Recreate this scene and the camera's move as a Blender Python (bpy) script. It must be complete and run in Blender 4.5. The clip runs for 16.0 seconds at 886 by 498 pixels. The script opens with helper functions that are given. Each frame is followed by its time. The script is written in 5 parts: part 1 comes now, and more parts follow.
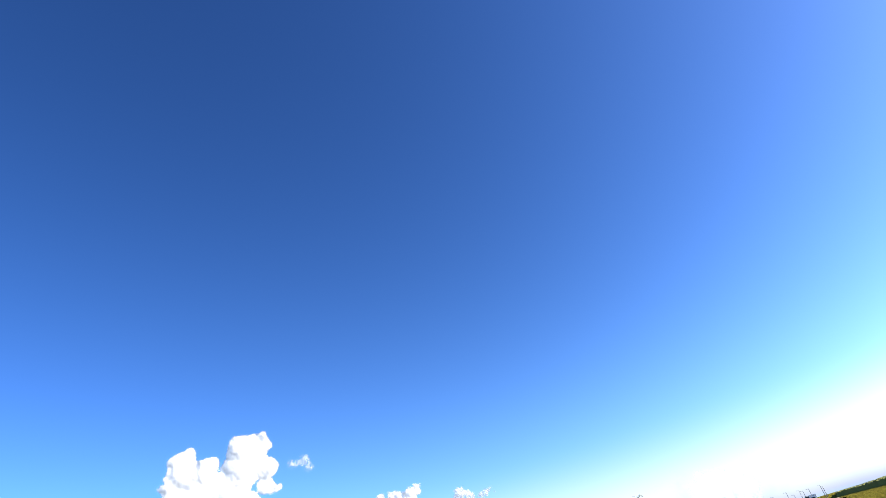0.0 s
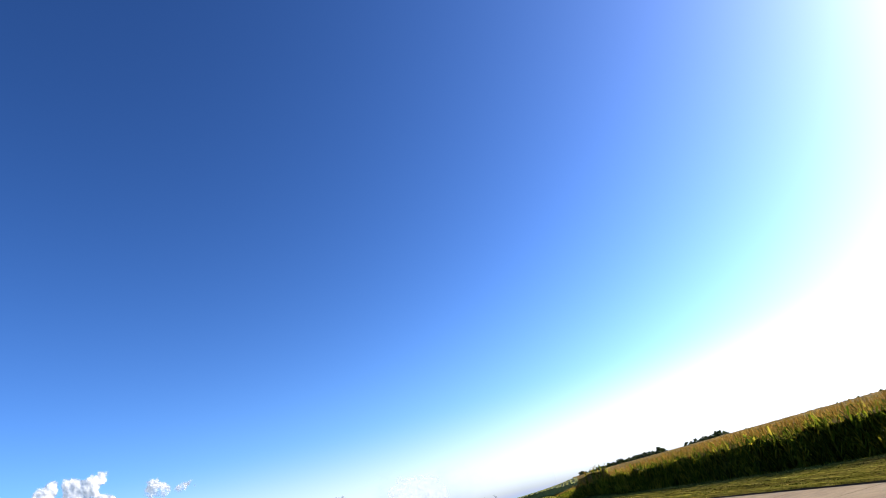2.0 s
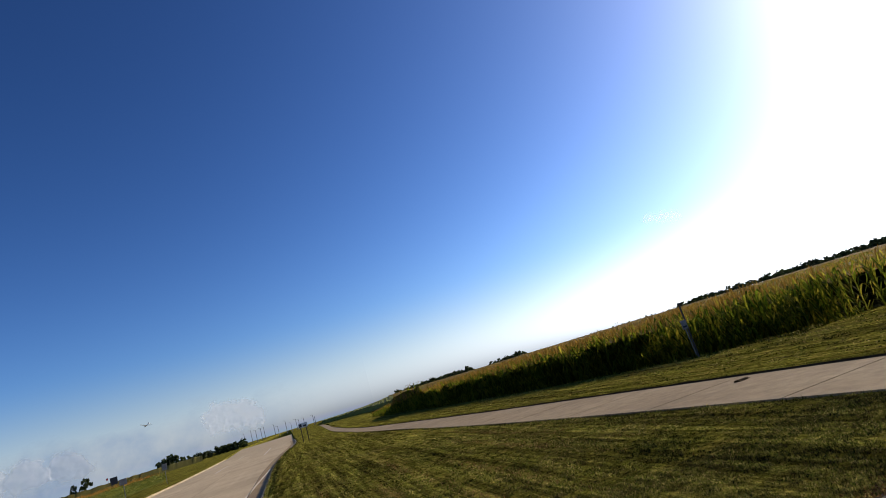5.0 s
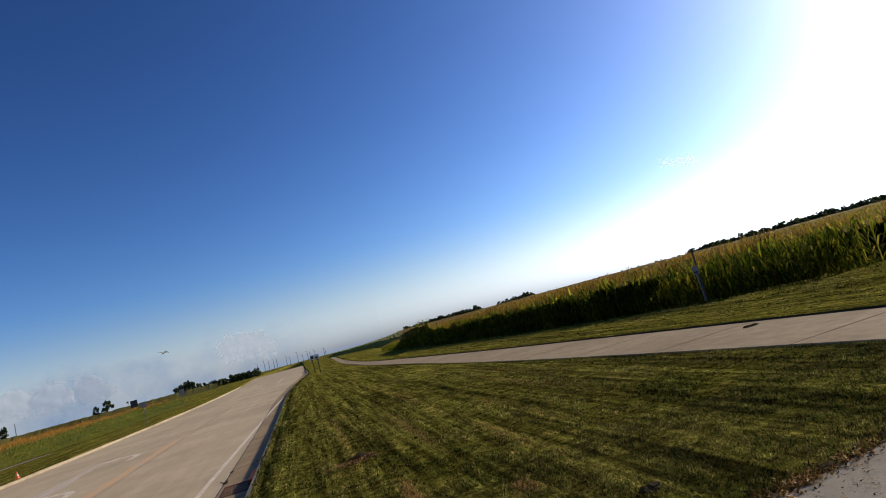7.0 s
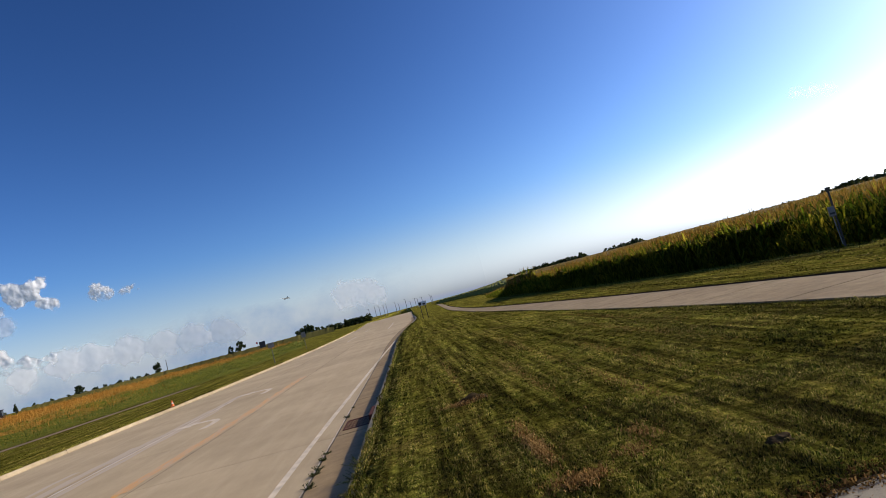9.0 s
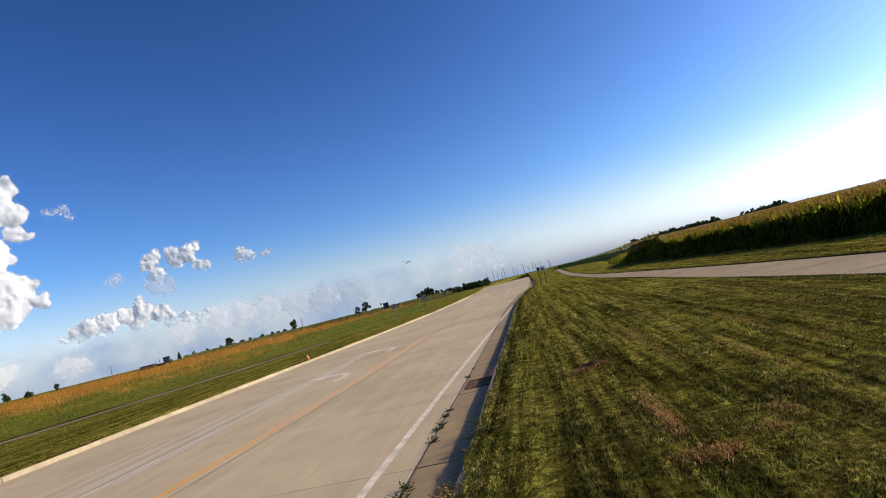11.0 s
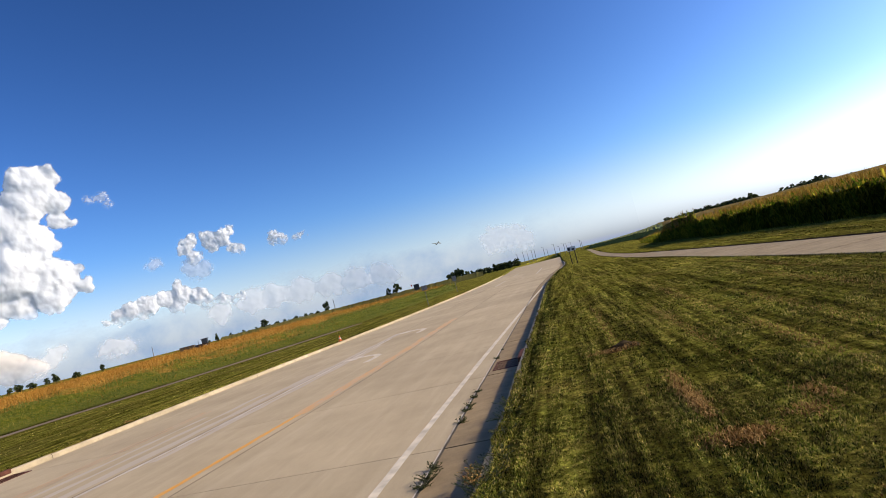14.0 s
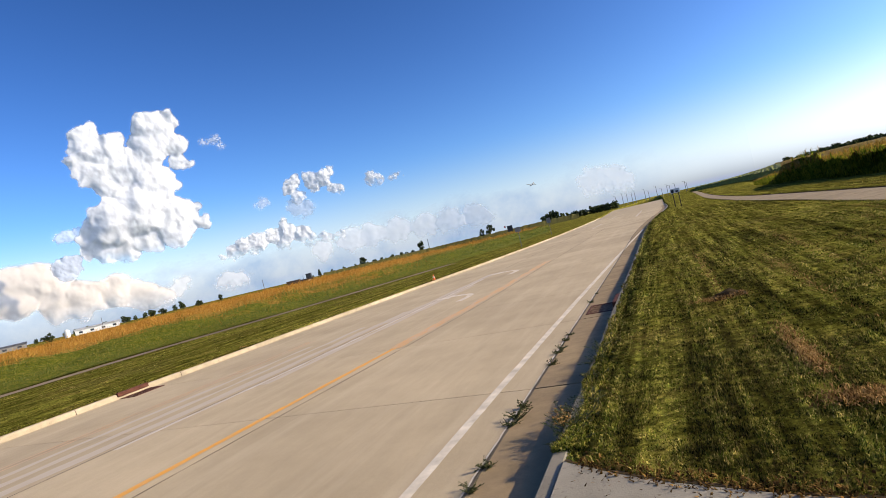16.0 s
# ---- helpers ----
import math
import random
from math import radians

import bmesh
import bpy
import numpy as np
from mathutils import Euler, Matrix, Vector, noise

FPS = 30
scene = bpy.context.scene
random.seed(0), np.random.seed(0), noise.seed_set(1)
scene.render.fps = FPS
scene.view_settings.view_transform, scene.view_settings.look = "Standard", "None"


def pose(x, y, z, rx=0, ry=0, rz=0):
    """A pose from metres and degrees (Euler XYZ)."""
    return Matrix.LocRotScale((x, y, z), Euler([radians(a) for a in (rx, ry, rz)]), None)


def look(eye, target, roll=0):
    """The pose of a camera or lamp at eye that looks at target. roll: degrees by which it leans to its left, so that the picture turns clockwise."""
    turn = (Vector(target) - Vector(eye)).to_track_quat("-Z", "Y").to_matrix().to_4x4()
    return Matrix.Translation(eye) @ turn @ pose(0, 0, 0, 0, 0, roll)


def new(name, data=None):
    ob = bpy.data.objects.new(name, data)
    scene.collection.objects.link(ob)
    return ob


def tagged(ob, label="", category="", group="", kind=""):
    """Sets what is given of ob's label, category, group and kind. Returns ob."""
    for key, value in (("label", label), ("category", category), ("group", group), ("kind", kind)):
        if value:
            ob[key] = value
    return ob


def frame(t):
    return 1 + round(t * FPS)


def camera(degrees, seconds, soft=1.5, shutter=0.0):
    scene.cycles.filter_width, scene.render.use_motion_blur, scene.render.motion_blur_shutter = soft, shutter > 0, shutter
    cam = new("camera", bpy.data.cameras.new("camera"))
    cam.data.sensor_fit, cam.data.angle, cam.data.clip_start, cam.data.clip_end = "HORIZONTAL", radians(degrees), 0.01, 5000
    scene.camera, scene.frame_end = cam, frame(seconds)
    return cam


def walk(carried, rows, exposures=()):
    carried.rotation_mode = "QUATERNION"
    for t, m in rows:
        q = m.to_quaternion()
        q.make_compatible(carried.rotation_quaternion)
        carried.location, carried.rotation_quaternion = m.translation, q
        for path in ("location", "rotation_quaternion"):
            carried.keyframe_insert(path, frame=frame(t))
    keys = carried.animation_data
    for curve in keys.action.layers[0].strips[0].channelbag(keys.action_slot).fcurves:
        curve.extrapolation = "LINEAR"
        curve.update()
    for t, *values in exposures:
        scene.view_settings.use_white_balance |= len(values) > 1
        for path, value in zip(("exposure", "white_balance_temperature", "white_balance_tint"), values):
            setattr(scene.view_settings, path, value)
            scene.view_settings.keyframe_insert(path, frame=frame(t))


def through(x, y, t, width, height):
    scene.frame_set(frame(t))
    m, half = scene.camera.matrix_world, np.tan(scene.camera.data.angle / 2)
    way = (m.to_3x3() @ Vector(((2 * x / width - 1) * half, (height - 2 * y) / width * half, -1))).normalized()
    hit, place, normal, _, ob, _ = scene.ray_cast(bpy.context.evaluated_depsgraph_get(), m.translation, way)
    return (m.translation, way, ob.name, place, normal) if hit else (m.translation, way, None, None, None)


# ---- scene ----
cam = camera(74.8, 16.0, soft=0.5)
PATH = [
    (0.0, pose(0.072, -0.082, 1.65, 121.84, 14.25, 30.09)),
    (0.5, pose(0.076, -0.088, 1.65, 121.02, 15.60, 23.94)),
    (1.0, pose(0.087, -0.100, 1.65, 118.64, 16.14, 16.72)),
    (1.5, pose(0.104, -0.121, 1.65, 115.88, 13.62, 8.44)),
    (2.0, pose(0.130, -0.155, 1.65, 114.92, 14.18, 2.76)),
    (2.5, pose(0.093, -0.132, 1.65, 115.16, 16.09, -1.92)),
    (3.0, pose(0.036, -0.092, 1.65, 113.32, 16.25, -7.15)),
    (3.5, pose(0.055, -0.080, 1.65, 109.90, 15.13, -10.77)),
    (4.0, pose(0.089, -0.077, 1.65, 104.20, 16.63, -13.37)),
    (4.5, pose(0.127, -0.059, 1.65, 103.67, 16.61, -14.73)),
    (7.0, pose(0.066, 0.005, 1.65, 97.30, 14.89, -14.01)),
    (7.5, pose(0.055, 0.015, 1.65, 96.51, 14.89, -10.78)),
    (8.0, pose(0.034, 0.014, 1.65, 95.51, 14.75, -8.67)),
    (8.5, pose(0.021, 0.018, 1.65, 95.44, 15.06, -6.08)),
    (9.0, pose(-0.006, 0.001, 1.65, 94.88, 14.83, -3.45)),
    (9.5, pose(-0.025, -0.001, 1.65, 94.88, 14.44, -0.52)),
    (10.0, pose(-0.047, -0.010, 1.65, 94.55, 14.07, 2.77)),
    (12.5, pose(-0.043, -0.023, 1.65, 94.46, 13.77, 12.48)),
    (13.0, pose(-0.035, -0.014, 1.65, 94.32, 13.38, 12.16)),
    (13.5, pose(-0.017, 0.001, 1.65, 93.99, 13.62, 11.76)),
    (14.0, pose(-0.001, -0.000, 1.65, 93.27, 14.34, 11.56)),
    (14.5, pose(0.013, 0.031, 1.65, 90.89, 14.26, 12.80)),
    (15.0, pose(0.046, 0.074, 1.65, 89.90, 14.94, 16.03)),
    (15.5, pose(0.021, 0.088, 1.65, 89.27, 14.78, 18.60)),
    (16.0, pose(-0.006, 0.040, 1.65, 89.72, 13.32, 21.02)),
]
EXPOSURES = [(0.0, 0.88), (1.0, 0.82), (2.0, 0.62), (3.0, 0.2), (4.5, -0.32), (7.0, -0.42), (8.5, -0.32), (10.0, -0.14), (12.5, 0.04), (14.5, 0.06), (15.3, 0.12), (16.0, 0.2)]
walk(cam, PATH, EXPOSURES)

# ---- light ----
SUN_AZ, SUN_EL = 77.0, 26.0  # degrees clockwise from +y, above the horizon


def bearing(az, el, d, z0=1.65):
    """A place d metres from the eye, by its compass bearing and elevation in degrees."""
    a, e = radians(az), radians(el)
    return Vector((d * math.sin(a) * math.cos(e), d * math.cos(a) * math.cos(e), z0 + d * math.sin(e)))


world = bpy.data.worlds.new("sky")
scene.world = world
world.use_nodes = True
wt = world.node_tree
wt.nodes.clear()
sky = wt.nodes.new("ShaderNodeTexSky")
sky.sky_type = "NISHITA"
sky.sun_disc = False
sky.sun_elevation, sky.sun_rotation = radians(SUN_EL), radians(SUN_AZ)
sky.air_density, sky.dust_density, sky.ozone_density = 0.85, 1.1, 2.5
contrast = wt.nodes.new("ShaderNodeGamma")
contrast.inputs["Gamma"].default_value = 1.63
tint = wt.nodes.new("ShaderNodeMix")
tint.data_type, tint.blend_type = "RGBA", "MULTIPLY"
tint.inputs[0].default_value = 1.0
tint.inputs[7].default_value = (1.0, 0.99, 1.07, 1)
bg = wt.nodes.new("ShaderNodeBackground")
bg.inputs["Strength"].default_value = 0.065
wout = wt.nodes.new("ShaderNodeOutputWorld")
wt.links.new(sky.outputs[0], contrast.inputs["Color"])
vivid = wt.nodes.new("ShaderNodeHueSaturation")
vivid.inputs["Saturation"].default_value = 1.06
wt.links.new(contrast.outputs[0], vivid.inputs["Color"])
wt.links.new(vivid.outputs[0], tint.inputs[6])
# haze turns the sky pale close to the horizon, as bright as it was
way = wt.nodes.new("ShaderNodeSeparateXYZ")
wt.links.new(wt.nodes.new("ShaderNodeTexCoord").outputs["Generated"], way.inputs[0])
thick = wt.nodes.new("ShaderNodeMapRange")
thick.interpolation_type = "SMOOTHSTEP"
thick.inputs[1].default_value, thick.inputs[2].default_value = -0.02, 0.17
thick.inputs[3].default_value, thick.inputs[4].default_value = 0.95, 0.0
wt.links.new(way.outputs["Z"], thick.inputs[0])
light = wt.nodes.new("ShaderNodeRGBToBW")
wt.links.new(tint.outputs[2], light.inputs[0])
pale = wt.nodes.new("ShaderNodeMix")
pale.data_type, pale.blend_type = "RGBA", "MULTIPLY"
pale.inputs[0].default_value = 1.0
pale.inputs[7].default_value = (1.2, 1.34, 1.53, 1)
wt.links.new(light.outputs[0], pale.inputs[6])
least = wt.nodes.new("ShaderNodeMix")
least.data_type, least.blend_type = "RGBA", "LIGHTEN"
least.inputs[0].default_value = 1.0
least.inputs[7].default_value = (4.7, 6.4, 8.9, 1)
wt.links.new(pale.outputs[2], least.inputs[6])
haze = wt.nodes.new("ShaderNodeMix")
haze.data_type = "RGBA"
wt.links.new(thick.outputs[0], haze.inputs[0])
wt.links.new(tint.outputs[2], haze.inputs[6])
wt.links.new(least.outputs[2], haze.inputs[7])
wt.links.new(haze.outputs[2], bg.inputs["Color"])
wt.links.new(bg.outputs[0], wout.inputs["Surface"])

sun_data = bpy.data.lights.new("sun", "SUN")
sun_data.energy, sun_data.angle, sun_data.color = 5.0, radians(0.53), (1.0, 0.84, 0.60)
sun = new("sun", sun_data)
sun.matrix_world = look((0, 0, 50), Vector((0, 0, 50)) - bearing(SUN_AZ, SUN_EL, 10, 0))


# ---- materials ----
def material(name, rough=0.8, metal=0.0):
    m = bpy.data.materials.new(name)
    m.use_nodes = True
    b = m.node_tree.nodes["Principled BSDF"]
    b.inputs["Roughness"].default_value, b.inputs["Metallic"].default_value = rough, metal
    b.inputs["Specular IOR Level"].default_value = 0.3
    return m, m.node_tree, b


def node(nt, kind, **values):
    n = nt.nodes.new(kind)
    for key, value in values.items():
        n.inputs[key.replace("_", " ")].default_value = value
    return n


def noise_fac(nt, scale, detail=4.0, rough=0.6, stretch=None, space="Object"):
    """A noise over the object's own metres; stretch squeezes its axes."""
    tc = nt.nodes.new("ShaderNodeTexCoord")
    n = node(nt, "ShaderNodeTexNoise", Scale=scale, Detail=detail, Roughness=rough)
    src = tc.outputs[space]
    if stretch:
        mp = nt.nodes.new("ShaderNodeMapping")
        mp.inputs["Scale"].default_value = stretch
        nt.links.new(src, mp.inputs["Vector"])
        src = mp.outputs[0]
    nt.links.new(src, n.inputs["Vector"])
    return n.outputs["Fac"]


def ramp(nt, fac, stops):
    r = nt.nodes.new("ShaderNodeValToRGB")
    e = r.color_ramp.elements
    while len(e) < len(stops):
        e.new(0.5)
    for el, (p, c) in zip(e, stops):
        el.position, el.color = p, (c[0], c[1], c[2], 1)
    nt.links.new(fac, r.inputs[0])
    return r.outputs[0]


def mix(nt, fac, a, b, mode="MIX"):
    m = nt.nodes.new("ShaderNodeMix")
    m.data_type, m.blend_type = "RGBA", mode
    for value, sock in ((fac, m.inputs[0]), (a, m.inputs[6]), (b, m.inputs[7])):
        if isinstance(value, (int, float)):
            sock.default_value = value
        elif isinstance(value, tuple):
            sock.default_value = (*value, 1)
        else:
            nt.links.new(value, sock)
    return m.outputs[2]


def grey(nt, fac, lo, hi, a=0.0, b=1.0):
    m = nt.nodes.new("ShaderNodeMapRange")
    m.inputs[1].default_value, m.inputs[2].default_value = lo, hi
    m.inputs[3].default_value, m.inputs[4].default_value = a, b
    nt.links.new(fac, m.inputs[0])
    return m.outputs[0]


def bump(nt, b, fac, strength, distance):
    n = node(nt, "ShaderNodeBump", Strength=strength, Distance=distance)
    nt.links.new(fac, n.inputs["Height"])
    nt.links.new(n.outputs[0], b.inputs["Normal"])


def plain(name, colour, rough=0.7, metal=0.0, vary=0.25, scale=8.0):
    """A surface of one colour with blotches and fine relief."""
    m, nt, b = material(name, rough, metal)
    if rough >= 0.7:
        b.inputs["Specular IOR Level"].default_value = 0.1
    f = noise_fac(nt, scale)
    lo = tuple(c * (1 - vary) for c in colour)
    hi = tuple(min(1, c * (1 + vary)) for c in colour)
    nt.links.new(ramp(nt, f, [(0.3, lo), (0.7, hi)]), b.inputs["Base Color"])
    bump(nt, b, noise_fac(nt, scale * 12), 0.2, 0.01)
    return m


def concrete(name, base, stain, streak=None, speck=None, grit=(140.0, 0.25, 0.004), mottle=(0.74, 1.2), grain=None):
    m, nt, b = material(name, 0.9)
    b.inputs["Specular IOR Level"].default_value = 0.12
    big = ramp(nt, noise_fac(nt, 0.35, 5, 0.65), [(0.3, stain), (0.62, base)])
    mid = grey(nt, noise_fac(nt, 3.0, 7, 0.75, grain), 0.28, 0.72, *mottle)
    fine = grey(nt, noise_fac(nt, 90.0, 3, 0.7), 0.2, 0.8, 0.86, 1.1)
    c = mix(nt, 1.0, big, mid, "MULTIPLY")
    c = mix(nt, 1.0, c, fine, "MULTIPLY")
    if speck:
        c = mix(nt, grey(nt, noise_fac(nt, 24.0, 5, 0.75), 0.56, 0.66, 0.0, 0.55), c, speck)
    if streak:
        s = grey(nt, noise_fac(nt, 1.0, 5, 0.7, (2.6, 0.12, 1)), 0.5, 0.72, 0.0, 0.3)
        c = mix(nt, s, c, streak)
        rnd = nt.nodes.new("ShaderNodeObjectInfo").outputs["Random"]
        c = mix(nt, 1.0, c, grey(nt, rnd, 0, 1, 0.93, 1.06), "MULTIPLY")
    nt.links.new(c, b.inputs["Base Color"])
    bump(nt, b, noise_fac(nt, grit[0], 4, 0.75), grit[1], grit[2])
    return m


def foliage(name, stops, rough=0.55, shine=0.25, through=0.35, rows=False, glow=1.0, spread=0.44, patch_scale=0.5):
    """Leaves and blades: the colour differs from leaf to leaf, and light shines through them."""
    m, nt, b = material(name, rough)
    b.inputs["Specular IOR Level"].default_value = shine
    rnd = nt.nodes.new("ShaderNodeNewGeometry").outputs["Random Per Island"]
    patch = noise_fac(nt, patch_scale, 3)
    f = nt.nodes.new("ShaderNodeMath")
    f.operation = "MULTIPLY_ADD"
    nt.links.new(patch, f.inputs[0])
    f.inputs[1].default_value = 0.9
    nt.links.new(grey(nt, rnd, 0, 1, 0.02 - spread, 0.02 + spread), f.inputs[2])
    col = ramp(nt, f.outputs[0], stops)
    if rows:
        # fine and clump noise paint shaded gaps between tufts; stretched noise, the mower rows
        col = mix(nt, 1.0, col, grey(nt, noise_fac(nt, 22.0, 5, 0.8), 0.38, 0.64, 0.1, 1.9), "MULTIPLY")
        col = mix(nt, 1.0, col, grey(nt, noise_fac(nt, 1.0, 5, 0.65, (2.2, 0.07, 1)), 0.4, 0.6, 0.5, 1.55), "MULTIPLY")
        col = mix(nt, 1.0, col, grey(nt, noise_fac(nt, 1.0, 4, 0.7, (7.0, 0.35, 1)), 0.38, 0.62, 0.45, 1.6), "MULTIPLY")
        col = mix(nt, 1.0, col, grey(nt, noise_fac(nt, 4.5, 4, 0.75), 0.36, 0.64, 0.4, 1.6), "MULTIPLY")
    nt.links.new(col, b.inputs["Base Color"])
    tr = nt.nodes.new("ShaderNodeBsdfTranslucent")
    nt.links.new(col if glow == 1.0 else mix(nt, 1.0, col, (glow, glow, glow * 0.7), "MULTIPLY"), tr.inputs["Color"])
    ms = nt.nodes.new("ShaderNodeMixShader")
    ms.inputs[0].default_value = through
    nt.links.new(b.outputs[0], ms.inputs[1])
    nt.links.new(tr.outputs[0], ms.inputs[2])
    nt.links.new(ms.outputs[0], nt.nodes["Material Output"].inputs["Surface"])
    return m


def ground_material():
    """Mown lawn with pale windrows along the road, dry patches; rough grass and fields farther off."""
    m, nt, b = material("lawn_ground", 0.95)
    b.inputs["Specular IOR Level"].default_value = 0.0
    patch = ramp(nt, noise_fac(nt, 0.9, 6, 0.7), [(0.28, (0.075, 0.078, 0.012)), (0.5, (0.175, 0.165, 0.025)), (0.72, (0.28, 0.215, 0.047))])
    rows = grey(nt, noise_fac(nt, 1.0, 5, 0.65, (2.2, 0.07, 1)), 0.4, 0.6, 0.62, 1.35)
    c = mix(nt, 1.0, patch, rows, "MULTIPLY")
    # speckle and clumps darken the colour as shade between the tufts would
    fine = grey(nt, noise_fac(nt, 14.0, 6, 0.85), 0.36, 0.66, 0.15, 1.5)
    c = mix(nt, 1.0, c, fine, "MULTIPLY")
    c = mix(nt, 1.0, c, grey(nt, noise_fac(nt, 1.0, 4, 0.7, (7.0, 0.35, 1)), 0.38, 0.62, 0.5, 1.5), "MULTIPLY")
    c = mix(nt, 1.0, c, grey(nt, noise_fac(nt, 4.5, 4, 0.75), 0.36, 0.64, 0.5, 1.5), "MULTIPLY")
    dry = grey(nt, noise_fac(nt, 0.25, 3, 0.5), 0.5, 0.75, 0.0, 0.4)
    c = mix(nt, dry, c, (0.13, 0.10, 0.035))
    nt.links.new(c, b.inputs["Base Color"])
    bump(nt, b, noise_fac(nt, 9.0, 6, 0.85), 1.0, 0.12)
    return m


M_GROUND = ground_material()
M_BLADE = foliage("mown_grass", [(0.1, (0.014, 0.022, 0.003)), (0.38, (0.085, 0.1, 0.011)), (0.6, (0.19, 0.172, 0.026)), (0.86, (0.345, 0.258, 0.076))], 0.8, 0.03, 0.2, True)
M_THATCH = foliage("dry_clippings", [(0.1, (0.13, 0.07, 0.022)), (0.6, (0.36, 0.205, 0.065)), (1.0, (0.57, 0.38, 0.145))], 0.9, 0.02, 0.2)
M_DEADLEAF = foliage("dead_leaf", [(0.1, (0.03, 0.017, 0.006)), (0.55, (0.10, 0.055, 0.015)), (0.95, (0.34, 0.19, 0.05))], 0.9, 0.02, 0.15)
M_TALLGREEN = foliage("tall_green_grass", [(0.1, (0.04, 0.062, 0.006)), (0.5, (0.125, 0.155, 0.013)), (0.85, (0.33, 0.26, 0.04))], spread=0.26, patch_scale=0.16)
M_GOLD = foliage("dry_golden_grass", [(0.1, (0.22, 0.10, 0.014)), (0.5, (0.44, 0.215, 0.032)), (0.9, (0.6, 0.36, 0.08))], 0.7, 0.1, spread=0.26, patch_scale=0.16)
# colour near black to paint the rows' shade; glow brightens the sun coming through
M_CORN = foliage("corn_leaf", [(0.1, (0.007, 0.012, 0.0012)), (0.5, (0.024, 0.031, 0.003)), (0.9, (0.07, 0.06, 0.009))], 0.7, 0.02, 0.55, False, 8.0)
M_TASSEL = foliage("corn_tassel", [(0.1, (0.2, 0.11, 0.016)), (0.5, (0.34, 0.19, 0.03)), (0.9, (0.42, 0.26, 0.05))], 0.8, 0.05, 0.3)
M_LEAF = foliage("tree_leaf", [(0.1, (0.018, 0.03, 0.008)), (0.5, (0.04, 0.055, 0.014)), (0.9, (0.07, 0.09, 0.025))])
M_WEED = foliage("weed_leaf", [(0.1, (0.03, 0.04, 0.008)), (0.5, (0.06, 0.07, 0.015)), (0.9, (0.13, 0.12, 0.04))])
M_DUSTY = concrete("dusty_concrete", (0.27, 0.2, 0.115), (0.17, 0.13, 0.07))
M_ORANGEWEED = foliage("yellowing_weed", [(0.1, (0.3, 0.14, 0.03)), (0.5, (0.5, 0.26, 0.06)), (0.9, (0.6, 0.4, 0.12))])
M_ROAD = concrete("road_concrete", (0.47, 0.375, 0.235), (0.38, 0.30, 0.185), (0.57, 0.465, 0.31), mottle=(0.92, 1.08), grain=(1.2, 0.22, 1))
M_WALK = concrete("path_concrete", (0.325, 0.25, 0.145), (0.235, 0.175, 0.10), None, (0.18, 0.135, 0.08))
M_APPROACH = concrete("grey_old_concrete", (0.32, 0.285, 0.215), (0.22, 0.195, 0.145), None, (0.13, 0.11, 0.08), (60.0, 0.6, 0.006), (0.84, 1.12))
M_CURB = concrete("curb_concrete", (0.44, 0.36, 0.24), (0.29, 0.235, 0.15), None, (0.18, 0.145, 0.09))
# the curb concrete again in a darker grey, for the east kerb only
M_GREYCURB = concrete("grey_curb_concrete", (0.29, 0.255, 0.19), (0.19, 0.165, 0.12), None, (0.10, 0.085, 0.06))
M_GUTTER = concrete("gutter_concrete", (0.32, 0.235, 0.13), (0.24, 0.175, 0.10))
M_BED = plain("joint_filler", (0.10, 0.085, 0.065), 0.95)
M_WHITE = plain("white_road_paint", (0.6, 0.53, 0.41), 0.75, 0, 0.25, 5.0)
M_IRON = plain("rusty_cast_iron", (0.10, 0.04, 0.026), 0.8, 0.2, 0.4)
M_STEEL = plain("galvanised_steel", (0.16, 0.16, 0.155), 0.5, 0.7, 0.2)
M_DARKPOST = plain("weathered_dark_post", (0.055, 0.05, 0.045), 0.8)
M_ORANGE = plain("orange_plastic", (0.75, 0.16, 0.03), 0.5, 0, 0.15)
M_PALE = plain("pale_panel", (0.6, 0.6, 0.58), 0.5)
M_GREYPANEL = plain("grey_panel_back", (0.2, 0.19, 0.175), 0.7, 0.0)
M_DARK = plain("dark_paint", (0.03, 0.03, 0.035), 0.5)
M_RED = plain("red_paint", (0.5, 0.05, 0.04), 0.6)
M_BARK = plain("bark", (0.07, 0.055, 0.04), 0.9)
M_SOIL = plain("field_soil", (0.05, 0.033, 0.014), 0.95, 0, 0.3, 2.0)
M_RUBBER = plain("black_rubber", (0.02, 0.02, 0.02), 0.85)
M_ROOF = plain("grey_metal_roof", (0.2, 0.21, 0.23), 0.6, 0.2)
M_FARFIELD = plain("far_field_green", (0.105, 0.095, 0.026), 0.95, 0, 0.4, 0.02)
M_GLASS = plain("dark_cab_glass", (0.03, 0.04, 0.05), 0.1)


def yellow_paint():
    """Worn yellow line: orange paint with the concrete showing through its scratches."""
    m, nt, b = material("worn_yellow_paint", 0.75)
    worn = grey(nt, noise_fac(nt, 6.0, 6, 0.8, (3, 0.6, 1)), 0.5, 0.66, 0.0, 0.8)
    c = mix(nt, worn, (0.72, 0.34, 0.05), (0.46, 0.35, 0.2))
    nt.links.new(c, b.inputs["Base Color"])
    return m


M_YELLOW = yellow_paint()


def faint_paint(name, colour, cover):
    m, nt, b = material(name, 0.8)
    worn = grey(nt, noise_fac(nt, 4.0, 6, 0.8, (3, 0.4, 1)), 0.35, 0.65, 1 - cover, 1.0)
    nt.links.new(mix(nt, worn, colour, (0.44, 0.365, 0.27)), b.inputs["Base Color"])
    return m


